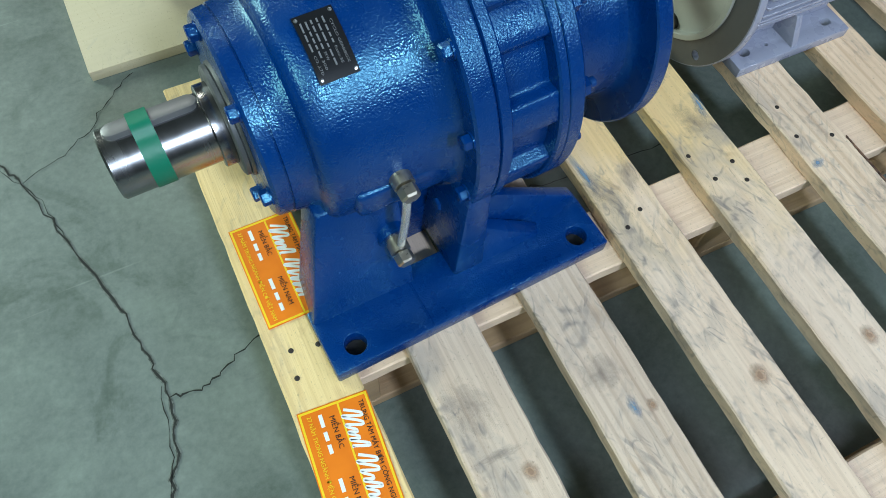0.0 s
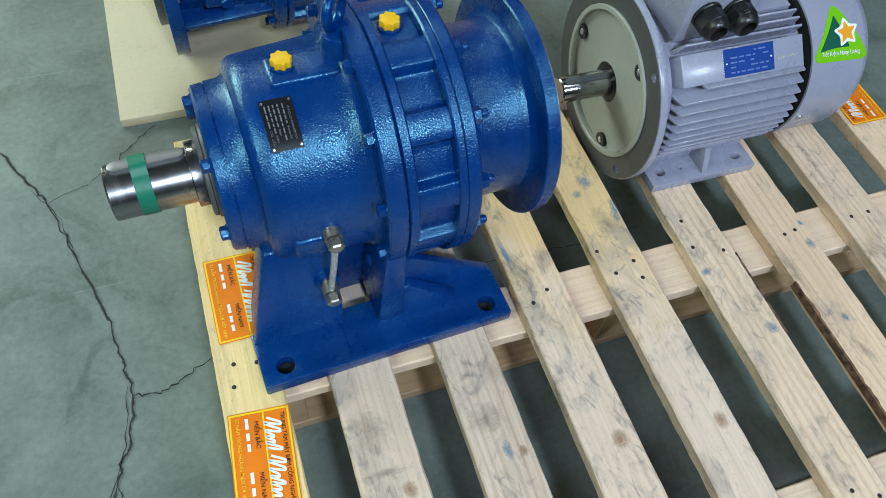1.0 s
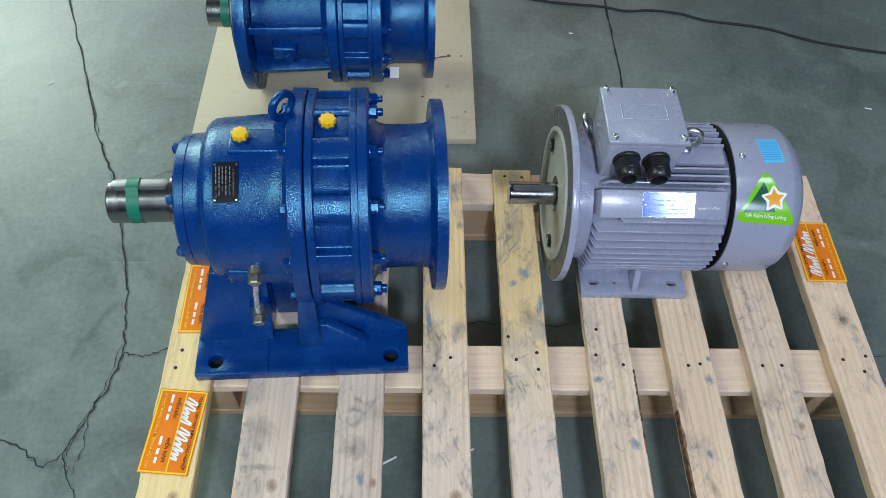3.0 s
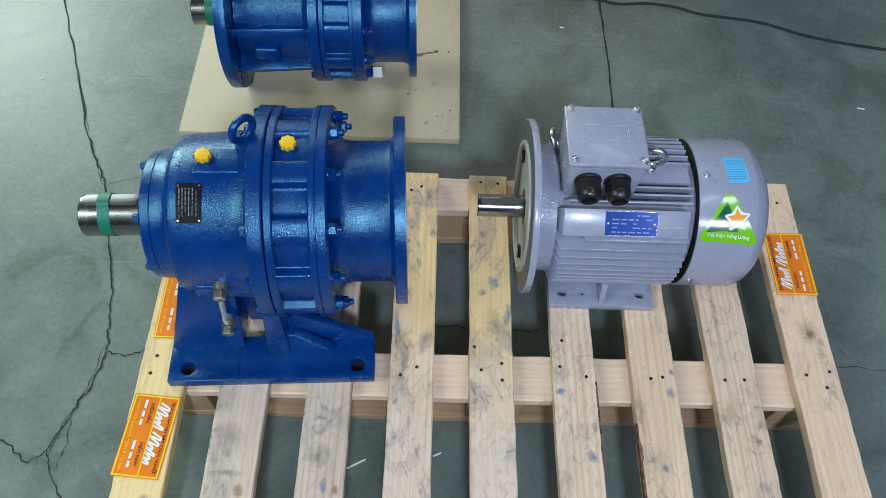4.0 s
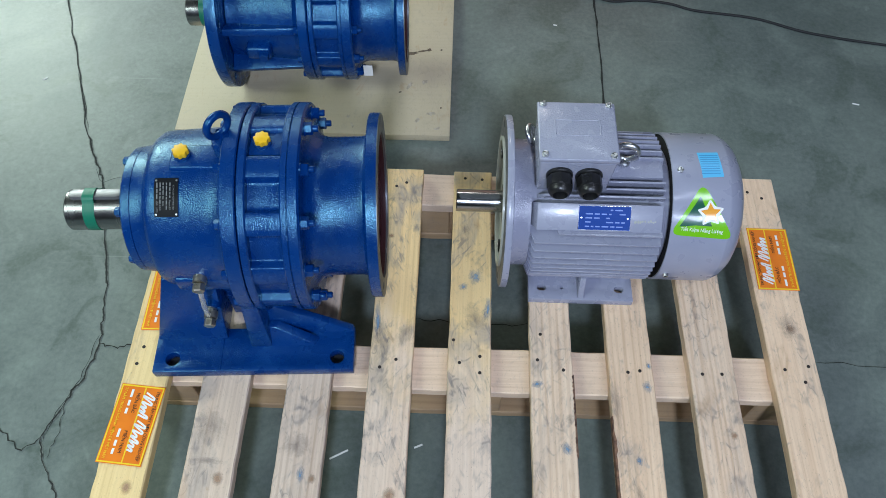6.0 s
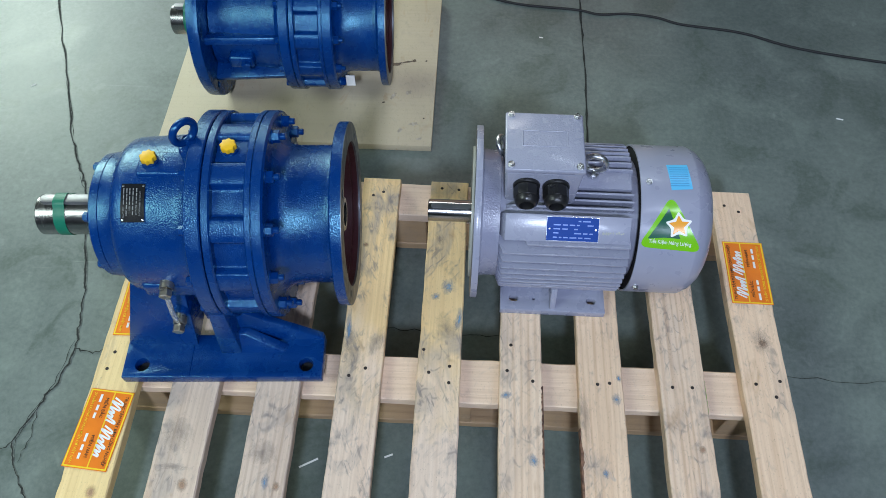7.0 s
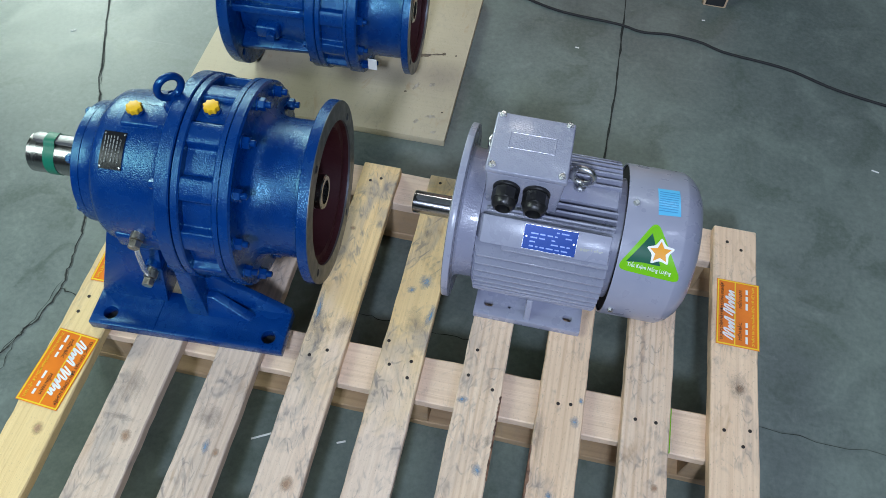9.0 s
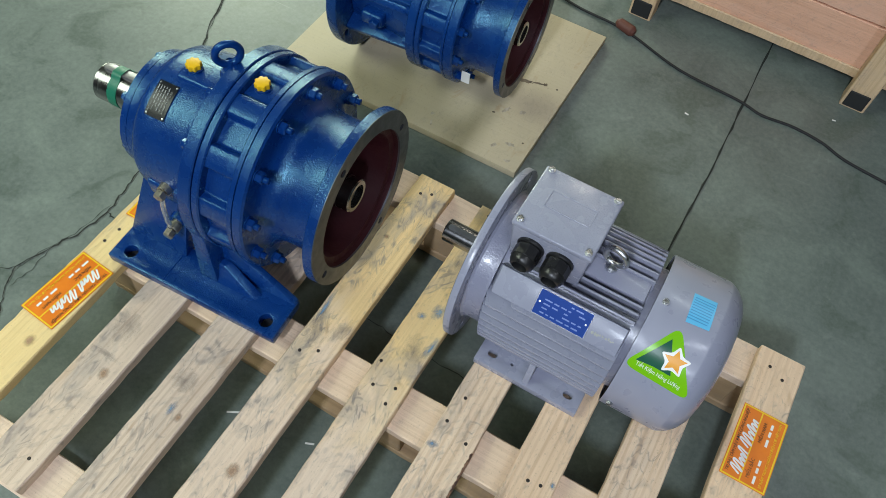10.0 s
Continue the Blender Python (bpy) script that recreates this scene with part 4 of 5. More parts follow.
def reducer(m):
    g = thing("gear_reducer", m, "blue painted foot-mounted cycloidal gear reducer standing on the pallet", "gearbox")
    big, small = bolt_meshes(M_BLUE_SMOOTH)
    # output side
    body = lathe([(-0.122, 0.06), (-0.122, 0.110), (-0.119, 0.117), (-0.112, 0.1215), (-0.10, 0.1230), (-0.03, 0.1275), (-0.007, 0.130), (-0.001, 0.135), (0.0014, 0.142)], 96, None, UP)
    lathe([(0.0014, 0.08), (0.0014, 0.162), (0.0035, 0.165), (0.0225, 0.165), (0.0243, 0.1635), (0.0243, 0.08)], 96, body, UP)
    # pad under the filler cap and bosses for the lifting eye and the oil gauge
    box(-0.082, 0.004, -0.021, 0.023, AX + 0.108, AX + 0.1305, 0.005, 3, body)
    lathe([(0, 0), (0, 0.019), (0.03, 0.019), (0.036, 0.016), (0.036, 0)], 28, body, Matrix.Translation((0.000, 0.013, AX + 0.118)) @ Matrix.Rotation(radians(-90), 4, 'Y'))
    box(-0.098, 0.003, -0.128, -0.085, AX - 0.043, AX - 0.008, 0.007, 3, body)
    part("output_housing", body, M_BLUE, g, "blue cast output housing with orange-peel gloss paint")
    hub = part("end_cover", lathe([(-0.162, 0.045), (-0.162, 0.094), (-0.159, 0.098), (-0.147, 0.099), (-0.1465, 0.0975), (-0.1455, 0.0975), (-0.145, 0.100), (-0.128, 0.101), (-0.123, 0.104), (-0.1215, 0.108)], 96, None, UP), M_BLUE, g, "blue round end cover")
    part("shoulder", lathe([(-0.184, 0.0326), (-0.184, 0.0375), (-0.183, 0.0390), (-0.172, 0.0390), (-0.171, 0.0385), (-0.171, 0.034)], 64, None, UP), M_STEEL, hub, "bright turned shaft shoulder")
    part("seal_ring", lathe([(-0.1715, 0.0388), (-0.1715, 0.0500), (-0.1700, 0.0525), (-0.1665, 0.0530), (-0.1655, 0.0520), (-0.1650, 0.0545), (-0.1622, 0.0555), (-0.1615, 0.0550)], 64, None, UP), M_FACE, hub, "dark steel seal ring")
    output_shaft(g, -0.275, -0.15, 0.0325)
    bolts(hub, "bolt", small, -0.162, 0.086, (38, 98, 158, 218, 278, 338), -1, M_BLUE_SMOOTH)
    ring, bell = middle_and_neck(g, 0.164, 0.110, 0.1465, 0.0250, 0.038, 0.0855, 0.0958, 0.1125, 0.2020, 0.2195)
    bolts(ring, "bolt", small, 0.0014, 0.1535, [14 + 30 * k for k in range(12)], -1, M_BLUE_SMOOTH)
    bolts(bell, "bolt", big, 0.1125, 0.147, [14 + 30 * k for k in range(12)], 1, M_BLUE_SMOOTH)
    # foot: strip plates, sloping leg walls, ring pedestal and wedge ribs, alike at front and back
    for s in (1, -1):
        flip = Matrix.Diagonal((1, s, 1, 1))
        outer = [(-0.170, -0.206), (0.163, -0.206), (0.163, -0.128), (-0.170, -0.128)]
        pieces = [("foot", "blue cast foot strip with two bolt holes", plate(outer, [ring_pts(-0.139, -0.183, 0.0115, 20), ring_pts(0.135, -0.183, 0.0115, 20)], 0.021, None, None, 0.0022)),
                  ("leg_wall", "sloping blue cast leg", solid([(-0.170, -0.146, 0.018), (-0.051, -0.148, 0.018), (-0.051, -0.085, 0.018), (-0.160, -0.085, 0.018),
                                                               (-0.132, -0.104, 0.152), (-0.049, -0.104, 0.152), (-0.049, -0.07, 0.152), (-0.132, -0.07, 0.152)], HEXA, 0.003)),
                  ("wedge_rib", "", solid([(0.0, -0.1645, 0.018), (0.103, -0.1625, 0.018), (0.109, -0.147, 0.018), (0.0, -0.131, 0.018),
                                           (0.0, -0.1475, 0.060), (0.035, -0.1465, 0.060), (0.042, -0.1335, 0.060), (0.0, -0.1335, 0.060)], HEXA, 0.0018)),
                  ("foot_wall", "", solid([(0.018, -0.139, 0.002), (0.1605, -0.139, 0.002), (0.1605, -0.122, 0.002), (0.018, -0.118, 0.002),
                                           (0.018, -0.128, 0.114), (0.1605, -0.137, 0.0230), (0.1605, -0.124, 0.0230), (0.018, -0.116, 0.114)], HEXA, 0.002)),
                  ("casting_seam", "", box(-0.0590, -0.0565, -0.2045, -0.1480, 0.0195, 0.0219, 0.0007)),
                  ("recess_wall", "", box(-0.0505, 0.0009, -0.088, -0.074, 0.002, 0.135, 0.0005)),
                  ("pedestal", "blue cast pedestal under the ring", solid([(-0.011, -0.163, 0.018), (0.026, -0.163, 0.018), (0.026, -0.05, 0.018), (-0.011, -0.05, 0.018),
                                                                           (0.001, -0.158, 0.165), (0.026, -0.158, 0.165), (0.026, -0.05, 0.165), (0.001, -0.05, 0.165)], HEXA, 0.004))]
        # black discs put the shade of the bolt holes into colour
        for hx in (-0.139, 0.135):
            pieces.append(("hole_grime", "black disc for the shade in the bolt hole", plate(ring_pts(hx, -0.183, 0.0112, 20), [], 0.003, Matrix.Translation((0, 0, 0.0005)))))
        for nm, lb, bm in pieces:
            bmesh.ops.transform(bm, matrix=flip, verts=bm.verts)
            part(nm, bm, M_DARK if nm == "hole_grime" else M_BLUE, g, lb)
    # middle web below the body keeps the two feet together
    part("web", box(-0.004, 0.026, -0.06, 0.06, 0.001, 0.06, 0.003), M_BLUE, g)
    # filler caps
    for cx, cy, top in ((-0.064, 0.003, 0.1302), (0.057, 0.006, 0.1515)):
        seat = part("cap_seat", lathe([(0, 0), (0, 0.013), (0.004, 0.013), (0.004, 0)], 24, None, pose(cx, cy, AX + top, 0, -90, 0)), M_BLUE, g)
        part("filler_cap", vent_cap(), M_YELLOW, seat, "yellow scalloped plastic filler cap", pose(cx, cy, AX + top + 0.004))
    box_pad = box(0.0382, 0.0853, -0.018, 0.028, AX + 0.130, AX + 0.1517, 0.002, 2)
    part("cap_pad", box_pad, M_BLUE, ring)
    part("lifting_eye", eye_bolt(0.0180, 0.0056, 0.016), M_BLUE_SMOOTH, g, "blue forged lifting eye", pose(-0.002, 0.013, AX + 0.148, 0, 0, 48))
    # rating plate bent round the housing
    R = 0.1262
    a0, a1 = radians(15.0), radians(40.5)
    bm = bmesh.new()
    grid = [[bm.verts.new((x, -(R + (0.0009 if lvl else 0)) * math.sin(a), AX + (R + (0.0009 if lvl else 0)) * math.cos(a))) for lvl in (0, 1) for a in [a0 + (a1 - a0) * k / 10 for k in range(11)]] for x in (-0.0995, -0.0655)]
    for k in range(10):
        bm.faces.new((grid[0][11 + k], grid[1][11 + k], grid[1][12 + k], grid[0][12 + k]))
    for row in grid:
        for k in range(10):
            bm.faces.new((row[k], row[k + 1], row[12 + k], row[11 + k]))
    for k in (0, 10):
        bm.faces.new((grid[0][k], grid[1][k], grid[1][11 + k], grid[0][11 + k]))
    rp = part("rating_plate", bm, M_BLACK_METAL, g, "black rating plate with pale engraved lines")
    rivet = finish(lathe([(0, 0), (0, 0.0018), (0.0008, 0.0014), (0.0011, 0)], 12), "rivet", M_ZINC)
    for x in (-0.0970, -0.0680):
        for a in (16.5, 39):
            part("rivet", rivet, M_ZINC, rp, "", UP @ turned(radians(a)) @ Matrix.Translation((x, 0, R + 0.0008)) @ pose(0, 0, 0, 0, -90, 0))
    mid = radians(27.7)
    def plate_text(u, y, txt, w):
        letters("plate_line", txt, 0.0022, M_SILVER_PRINT, rp, UP @ turned(mid) @ Matrix.Translation((u, y, R + 0.0013)) @ pose(0, 0, 0, 0, 0, -90), "", w)
    plate_text(-0.0715, -0.001, "CYCLO GEARBOX", 0.036)
    plate_text(-0.0765, -0.011, "Ratio:35", 0.014)
    plate_text(-0.0862, -0.009, "5KW", 0.007)
    plate_text(-0.0905, -0.015, "300", 0.008)
    plate_text(-0.0950, -0.014, "CO. ,LTD", 0.016)
    rb = random.Random(9)
    for u, stop in ((-0.0765, -0.001), (-0.0815, -0.018), (-0.0862, -0.003), (-0.0905, -0.009), (-0.0950, -0.004)):
        bm = bmesh.new()
        y = 0.021
        while y > stop:
            w = min(rb.uniform(0.003, 0.008), y - stop)
            box(u - 0.0007, u + 0.0007, y - w, y, R + 0.0002, R + 0.0011, 0, 1, bm)
            y -= w + 0.0016
        part("plate_line", bm, M_SILVER_PRINT, rp, "", UP @ turned(mid), 0)
    # oil level gauge: two banjo bolts and a bowed clear tube
    gauge = part("oil_gauge", tube(spline([(-0.0555, -0.138, 0.188), (-0.0572, -0.143, 0.172), (-0.0605, -0.1445, 0.142), (-0.0635, -0.1435, 0.115), (-0.064, -0.141, 0.098)], 6), 0.0041, 14), M_TUBE, g, "clear plastic oil level tube")
    for cx, cz, y0 in ((-0.055, 0.196, -0.118), (-0.064, 0.092, -0.125)):
        tilt = Matrix.Translation((cx, y0, cz)) @ pose(0, 0, 0, 0, 0, -90) @ Matrix.Rotation(radians(8), 4, 'Y')
        bm = lathe([(0, 0), (0, 0.0085), (0.006, 0.0085), (0.006, 0.0105), (0.018, 0.0105), (0.018, 0.0042), (0.021, 0.006)], 24, None, tilt)
        lathe([(0.020, 0), (0.020, 0.0098), (0.030, 0.0098), (0.032, 0.008), (0.032, 0)], 6, bm, tilt)
        part("banjo_bolt", bm, M_BRASS, gauge, "dull brass banjo bolt")
        part("boss", lathe([(-0.02, 0.017), (0.002, 0.016), (0.002, 0)], 28, None, tilt), M_BLUE, g)
    return g


reducer(pose(-0.37, 0.206, 0.1505, 0, 0, 1.45))


# ---- second reducer, flange type, lying on a sheet of plywood ----
def flange_reducer(m):
    global AX, UP
    old = AX
    AX, UP = 0.166, Matrix.Translation((0, 0, 0.166))
    g = thing("flange_gear_reducer", m, "blue painted flange-mounted cycloidal gear reducer lying on plywood", "gearbox")
    big, small = bolt_meshes(M_BLUE_SMOOTH)
    R = 0.166
    body = lathe([(-0.155, 0.05), (-0.155, 0.104), (-0.06, 0.112), (-0.012, 0.118), (0.001, 0.13)], 80, None, UP)
    lathe([(0.001, 0.08), (0.001, 0.147), (0.003, 0.150), (0.0205, 0.150), (0.0225, 0.148), (0.0225, 0.08)], 96, body, UP)
    for a in (68, -68, 115, -115, 20, -20):
        rib = solid([(-0.158, -0.009, 0.09), (0.001, -0.009, 0.09), (0.001, 0.009, 0.09), (-0.158, 0.009, 0.09),
                     (-0.158, -0.008, 0.140), (0.001, -0.008, 0.132), (0.001, 0.008, 0.132), (-0.158, 0.008, 0.140)], HEXA, 0.003)
        bmesh.ops.transform(rib, matrix=UP @ turned(radians(a)), verts=rib.verts)
        part("rib", rib, M_BLUE, g)
    boss = box(-0.118, -0.065, -0.016, 0.016, 0.09, 0.133, 0.008, 3)
    bmesh.ops.transform(boss, matrix=UP @ turned(radians(92)), verts=boss.verts)
    part("boss", boss, M_BLUE, g)
    part("output_housing", body, M_BLUE, g, "blue cast ribbed output housing")
    part("drain_plug", hex_bolt(0.011, 0.012), M_BLUE_SMOOTH, g, "", UP @ turned(radians(92)) @ Matrix.Translation((-0.08, 0, 0.132)) @ pose(0, 0, 0, 0, -90, 0))
    holes = [ring_pts(0.147 * math.cos(radians(a)), 0.147 * math.sin(radians(a)), 0.0075, 14) for a in range(30, 390, 60)]
    part("mounting_flange", plate(ring_pts(0, 0, R, 112), holes, 0.024, Matrix.Translation((-0.182, 0, AX)) @ TO_X, None, 0.0015), M_BLUE, g, "large blue round mounting flange")
    part("spigot", lathe([(-0.197, 0), (-0.197, 0.108), (-0.195, 0.110), (-0.182, 0.110)], 72, None, UP), M_STEEL_DULL, g, "bare machined spigot")
    output_shaft(g, -0.262, -0.19, 0.0325)
    ring, bell = middle_and_neck(g, 0.150, 0.108, 0.140, 0.0232, 0.035, 0.0840, 0.0925, 0.1135, 0.2065, 0.2230, 6.0)
    bolts(ring, "bolt", small, 0.001, 0.138, [6 + 30 * k for k in range(12)], -1, M_BLUE_SMOOTH)
    bolts(bell, "bolt", big, 0.1135, 0.134, [6 + 30 * k for k in range(12)], 1, M_BLUE_SMOOTH)
    part("lifting_eye", eye_bolt(0.0195, 0.0058, 0.016), M_BLUE_SMOOTH, g, "blue forged lifting eye", pose(0.14, -0.03, AX + 0.105, 12, 0, 0))
    part("paper_tag", box(0.128, 0.148, -0.122, -0.1195, 0.088, 0.118, 0.0005), M_PAPER, g, "small white paper tag tied to a bolt")
    AX, UP = old, Matrix.Translation((0, 0, old))
    return g


flange_reducer(pose(-0.362, 0.852, 0.0205, 0, 0, 0.5))
ply = solid([(-0.668, 0.648, 0.001), (-0.041, 0.634, 0.001), (-0.028, 1.138, 0.001), (-0.655, 1.152, 0.001), (-0.668, 0.648, 0.0195), (-0.041, 0.634, 0.0195), (-0.028, 1.138, 0.0195), (-0.655, 1.152, 0.0195)], HEXA, 0.0008)
sheet = tagged(part("plywood_sheet", ply, M_PLY, None, "pale stained plywood sheet lying flat on the floor"), "", "plywood")


def stain(x, y, w, d, turn, seed, material=M_STAIN, name="stain"):
    """A thin uneven blotch on the plywood."""
    r = random.Random(seed)
    pts = []
    for i in range(18):
        t = 2 * math.pi * i / 18
        k = r.uniform(0.55, 1.1)
        pts.append((w / 2 * k * math.cos(t), d / 2 * k * math.sin(t)))
    part(name, plate(pts, [], 0.0005, pose(x, y, 0.0194, 0, 0, turn)), material, sheet, "dark oil stain" if material is M_STAIN else "grey dirt smear", None, 0)


stain(-0.137, 0.894, 0.040, 0.013, 12, 1)
stain(-0.108, 0.903, 0.034, 0.006, 16, 2)
stain(-0.091, 0.908, 0.012, 0.012, 0, 3)
stain(-0.158, 0.767, 0.008, 0.006, 40, 4)
stain(-0.061, 0.907, 0.006, 0.005, 0, 5)
stain(-0.061, 0.718, 0.005, 0.005, 0, 6)
stain(-0.265, 0.665, 0.007, 0.022, 20, 7, M_SMEAR, "smear")
stain(-0.275, 0.690, 0.010, 0.012, 0, 8, M_SMEAR, "smear")
stain(-0.136, 0.788, 0.012, 0.030, -25, 9, M_SMEAR, "smear")
stain(-0.100, 0.800, 0.020, 0.012, 35, 10, M_SMEAR, "smear")
stain(-0.085, 0.700, 0.024, 0.012, 10, 11, M_SMEAR, "smear")
stain(-0.115, 0.680, 0.010, 0.022, -30, 12, M_SMEAR, "smear")
stain(-0.070, 0.655, 0.018, 0.010, 15, 13, M_SMEAR, "smear")


# ---- electric motor ----
def electric_motor(m):
    A = 0.128
    U = Matrix.Translation((0, 0, A))
    g = thing("electric_motor", m, "grey flange and foot mounted electric motor standing on the pallet", "motor")
    FX = -0.149  # face of the flange
    # shaft, with a dark bar as the shade line of its keyway groove
    sh = part("shaft", lathe([(-0.222, 0), (-0.222, 0.0178), (-0.2205, 0.0192), (FX + 0.03, 0.0192), (FX + 0.03, 0)], 40, None, U), M_SHAFT, g, "bright steel motor shaft with keyway line")
    pts = [(-0.150 + 0.005 * math.cos(a), 0.005 * math.sin(a)) for a in [math.pi * (i / 8 - 0.5) for i in range(9)]] + [(-0.212 + 0.005 * math.cos(a), 0.005 * math.sin(a)) for a in [math.pi * (i / 8 + 0.5) for i in range(9)]]
    part("key", prism(pts, U @ turned(radians(14)) @ Matrix.Translation((0, 0, 0.0155)), 0.0062, 0.0005), M_FACE, sh, "dark bar for the shade line of the keyway")
    # flange shield
    fr = 0.1475
    holes = [ring_pts(0.132 * math.cos(radians(a)), 0.132 * math.sin(radians(a)), 0.0068, 14) for a in (45, 135, 225, 315)]
    fl = part("flange", plate(ring_pts(0, 0, fr, 112), [ring_pts(0, 0, 0.1125, 96)] + holes, 0.0110, Matrix.Translation((FX + 0.0045, 0, A)) @ TO_X, None, 0.0012), M_GREY, g, "grey round mounting flange")
    part("flange_face", plate(ring_pts(0, 0, fr - 0.002, 112), [ring_pts(0, 0, 0.1126, 96)] + holes, 0.0008, Matrix.Translation((FX + 0.0038, 0, A)) @ TO_X), M_FACE, fl, "dark machined face of the flange")
    part("spigot", lathe([(FX + 0.006, 0.1124), (FX + 0.0005, 0.1122), (FX, 0.1115), (FX, 0.1055), (FX + 0.001, 0.1045), (FX + 0.0085, 0.1035), (FX + 0.0095, 0.101), (FX + 0.0085, 0.045), (FX + 0.006, 0.034), (FX + 0.0055, 0.030), (FX + 0.012, 0.0295), (FX + 0.012, 0.0)], 80, None, U), M_CREAM, fl, "pale grey recessed face inside the flange")
    part("oil_seal", lathe([(FX + 0.0065, 0.0192), (FX + 0.0055, 0.0225), (FX + 0.0075, 0.0290), (FX + 0.0115, 0.0293)], 40, None, U), M_BLACK, fl, "black shaft seal")
    sb = finish(hex_bolt(0.0052, 0.0045, 0, False), "bolt", M_ZINC)
    # solid dark discs stand in for the shade inside the bolt pockets
    for a in (40, 160, 280):
        pk = part("pocket_shade", lathe([(0, 0), (0, 0.0115), (0.0075, 0.0115), (0.0075, 0)], 24), M_POCKET_SHADE, fl, "dark disc for a shaded pocket in the spigot", U @ turned(radians(a)) @ Matrix.Translation((FX + 0.0045, 0, 0.0965)))
        part("bolt", sb, M_ZINC, pk, "zinc plated bolt", pose(0.0035, 0, 0, 0, 0, 180))
    part("end_shield", lathe([(FX + 0.0150, 0.10), (FX + 0.0155, 0.1130), (FX + 0.0190, 0.1095), (FX + 0.030, 0.1080), (FX + 0.046, 0.1080), (FX + 0.048, 0.09)], 80, None, U), M_GREY_ROUGH, g, "grey cast end shield")
    # finned frame
    X0, X1 = -0.107, 0.106
    body = lathe([(X0 + 0.004, 0.05), (X0 + 0.004, 0.1), (X1 - 0.004, 0.1), (X1 + 0.012, 0.1), (X1 + 0.012, 0.05)], 72, None, U)
    part("frame", body, M_GREY, g, "grey motor frame")

    def fin(pts_yz, t, start=X0):
        """A fin from root to tip, tapered, with chamfered ends."""
        (ry, rz), (ty, tz) = pts_yz
        n = Vector((0, -(tz - rz), ty - ry)).normalized()
        vs = []
        for (y, z), h, cx in (((ry, rz), t * 0.8, 0.0), ((ty, tz), t * 0.42, 0.011)):
            vs += [(start + cx, y - n.y * h, z - n.z * h), (X1 - cx * 0.25, y - n.y * h, z - n.z * h), (X1 - cx * 0.25, y + n.y * h, z + n.z * h), (start + cx, y + n.y * h, z + n.z * h)]
        return solid([(x, y, A + z) for x, y, z in vs], HEXA, 0.0007, None, 1)
    E = 0.1255
    for side in (-1, 1):
        for z in (0.0655, 0.0505, 0.0355, 0.0205, 0.006, -0.0085, -0.0225, -0.036, -0.049, -0.061, -0.072):
            tip = math.sqrt(E * E - z * z)
            part("fin", fin(((side * math.sqrt(0.0099 - z * z) * 0.97, z), (side * tip, z)), 0.0042, X0 if z < 0.06 else -0.07), M_GREY, g)
        for a in (60.5, 66, 71.5) if side < 0 else (40, 47, 54, 61, 68):
            r = radians(a)
            c, s_ = math.cos(r), math.sin(r)
            part("fin", fin(((side * 0.098 * c, 0.098 * s_), (side * E * c, E * s_)), 0.0042, -0.095 if a == 60.5 else 0.0), M_GREY, g)
    for y in (0.004, 0.019, 0.034):
        part("fin", fin(((y, 0.095), (y, math.sqrt(E * E - y * y))), 0.0042, 0.0), M_GREY, g)
    # flat pad that carries the rating plate, and the lifting-eye band
    def pad(a0, a1, r0, r1, x0=X0 + 0.002, x1=X1 - 0.002):
        c0, s0, c1, s1 = math.cos(a0), math.sin(a0), math.cos(a1), math.sin(a1)
        return solid([(x0, -r0 * c0, A + r0 * s0), (x1, -r0 * c0, A + r0 * s0), (x1, -r0 * c1, A + r0 * s1), (x0, -r0 * c1, A + r0 * s1),
                      (x0 + 0.010, -r1 * c0, A + r1 * s0), (x1 - 0.003, -r1 * c0, A + r1 * s0), (x1 - 0.003, -r1 * c1, A + r1 * s1), (x0 + 0.010, -r1 * c1, A + r1 * s1)], HEXA, 0.0015)
    part("plate_pad", pad(radians(34.5), radians(55), 0.094, 0.1245), M_GREY, g)
    part("eye_band", pad(radians(76), radians(91), 0.094, 0.1215, -0.01), M_GREY_ROUGH, g)
    # rating plate on its pad
    na = radians(44.75)
    fm = U @ Matrix.Translation((0, 0, 0)) @ turned(radians(90) - na) @ Matrix.Translation((0.010, 0, 0.1222))
    rp = part("rating_plate", box(-0.041, 0.041, -0.0195, 0.0195, 0, 0.0012, 0.0004), M_PLATE, g, "polished aluminium rating plate", fm)
    part("blue_field", box(-0.0403, 0.0403, -0.0188, 0.0188, 0.0011, 0.0015), M_PLATE_BLUE, rp, "blue printed field", None, 0)
    bm = bmesh.new()
    rb = random.Random(5)
    for v in (0.013, 0.0065, 0.0, -0.0065, -0.0135):
        u = -0.03
        while u < 0.028:
            w = rb.uniform(0.004, 0.012)
            if rb.random() < 0.72:
                box(u, min(u + w, 0.032), v - 0.001, v + 0.001, 0.0014, 0.0018, 0, 1, bm)
            u += w + 0.003
    part("plate_bars", bm, M_PLATE_BAR, rp, "pale bars of small print", None, 0)
    rivet = finish(lathe([(0, 0), (0, 0.0017), (0.0008, 0.0013), (0.001, 0)], 12), "rivet", M_ZINC)
    for u in (-0.036, 0.036):
        part("rivet", rivet, M_ZINC, rp, "", pose(u, 0, 0.0014, 0, -90, 0))
    # pale paint scuffs on the pad beside the plate
    rq = random.Random(17)
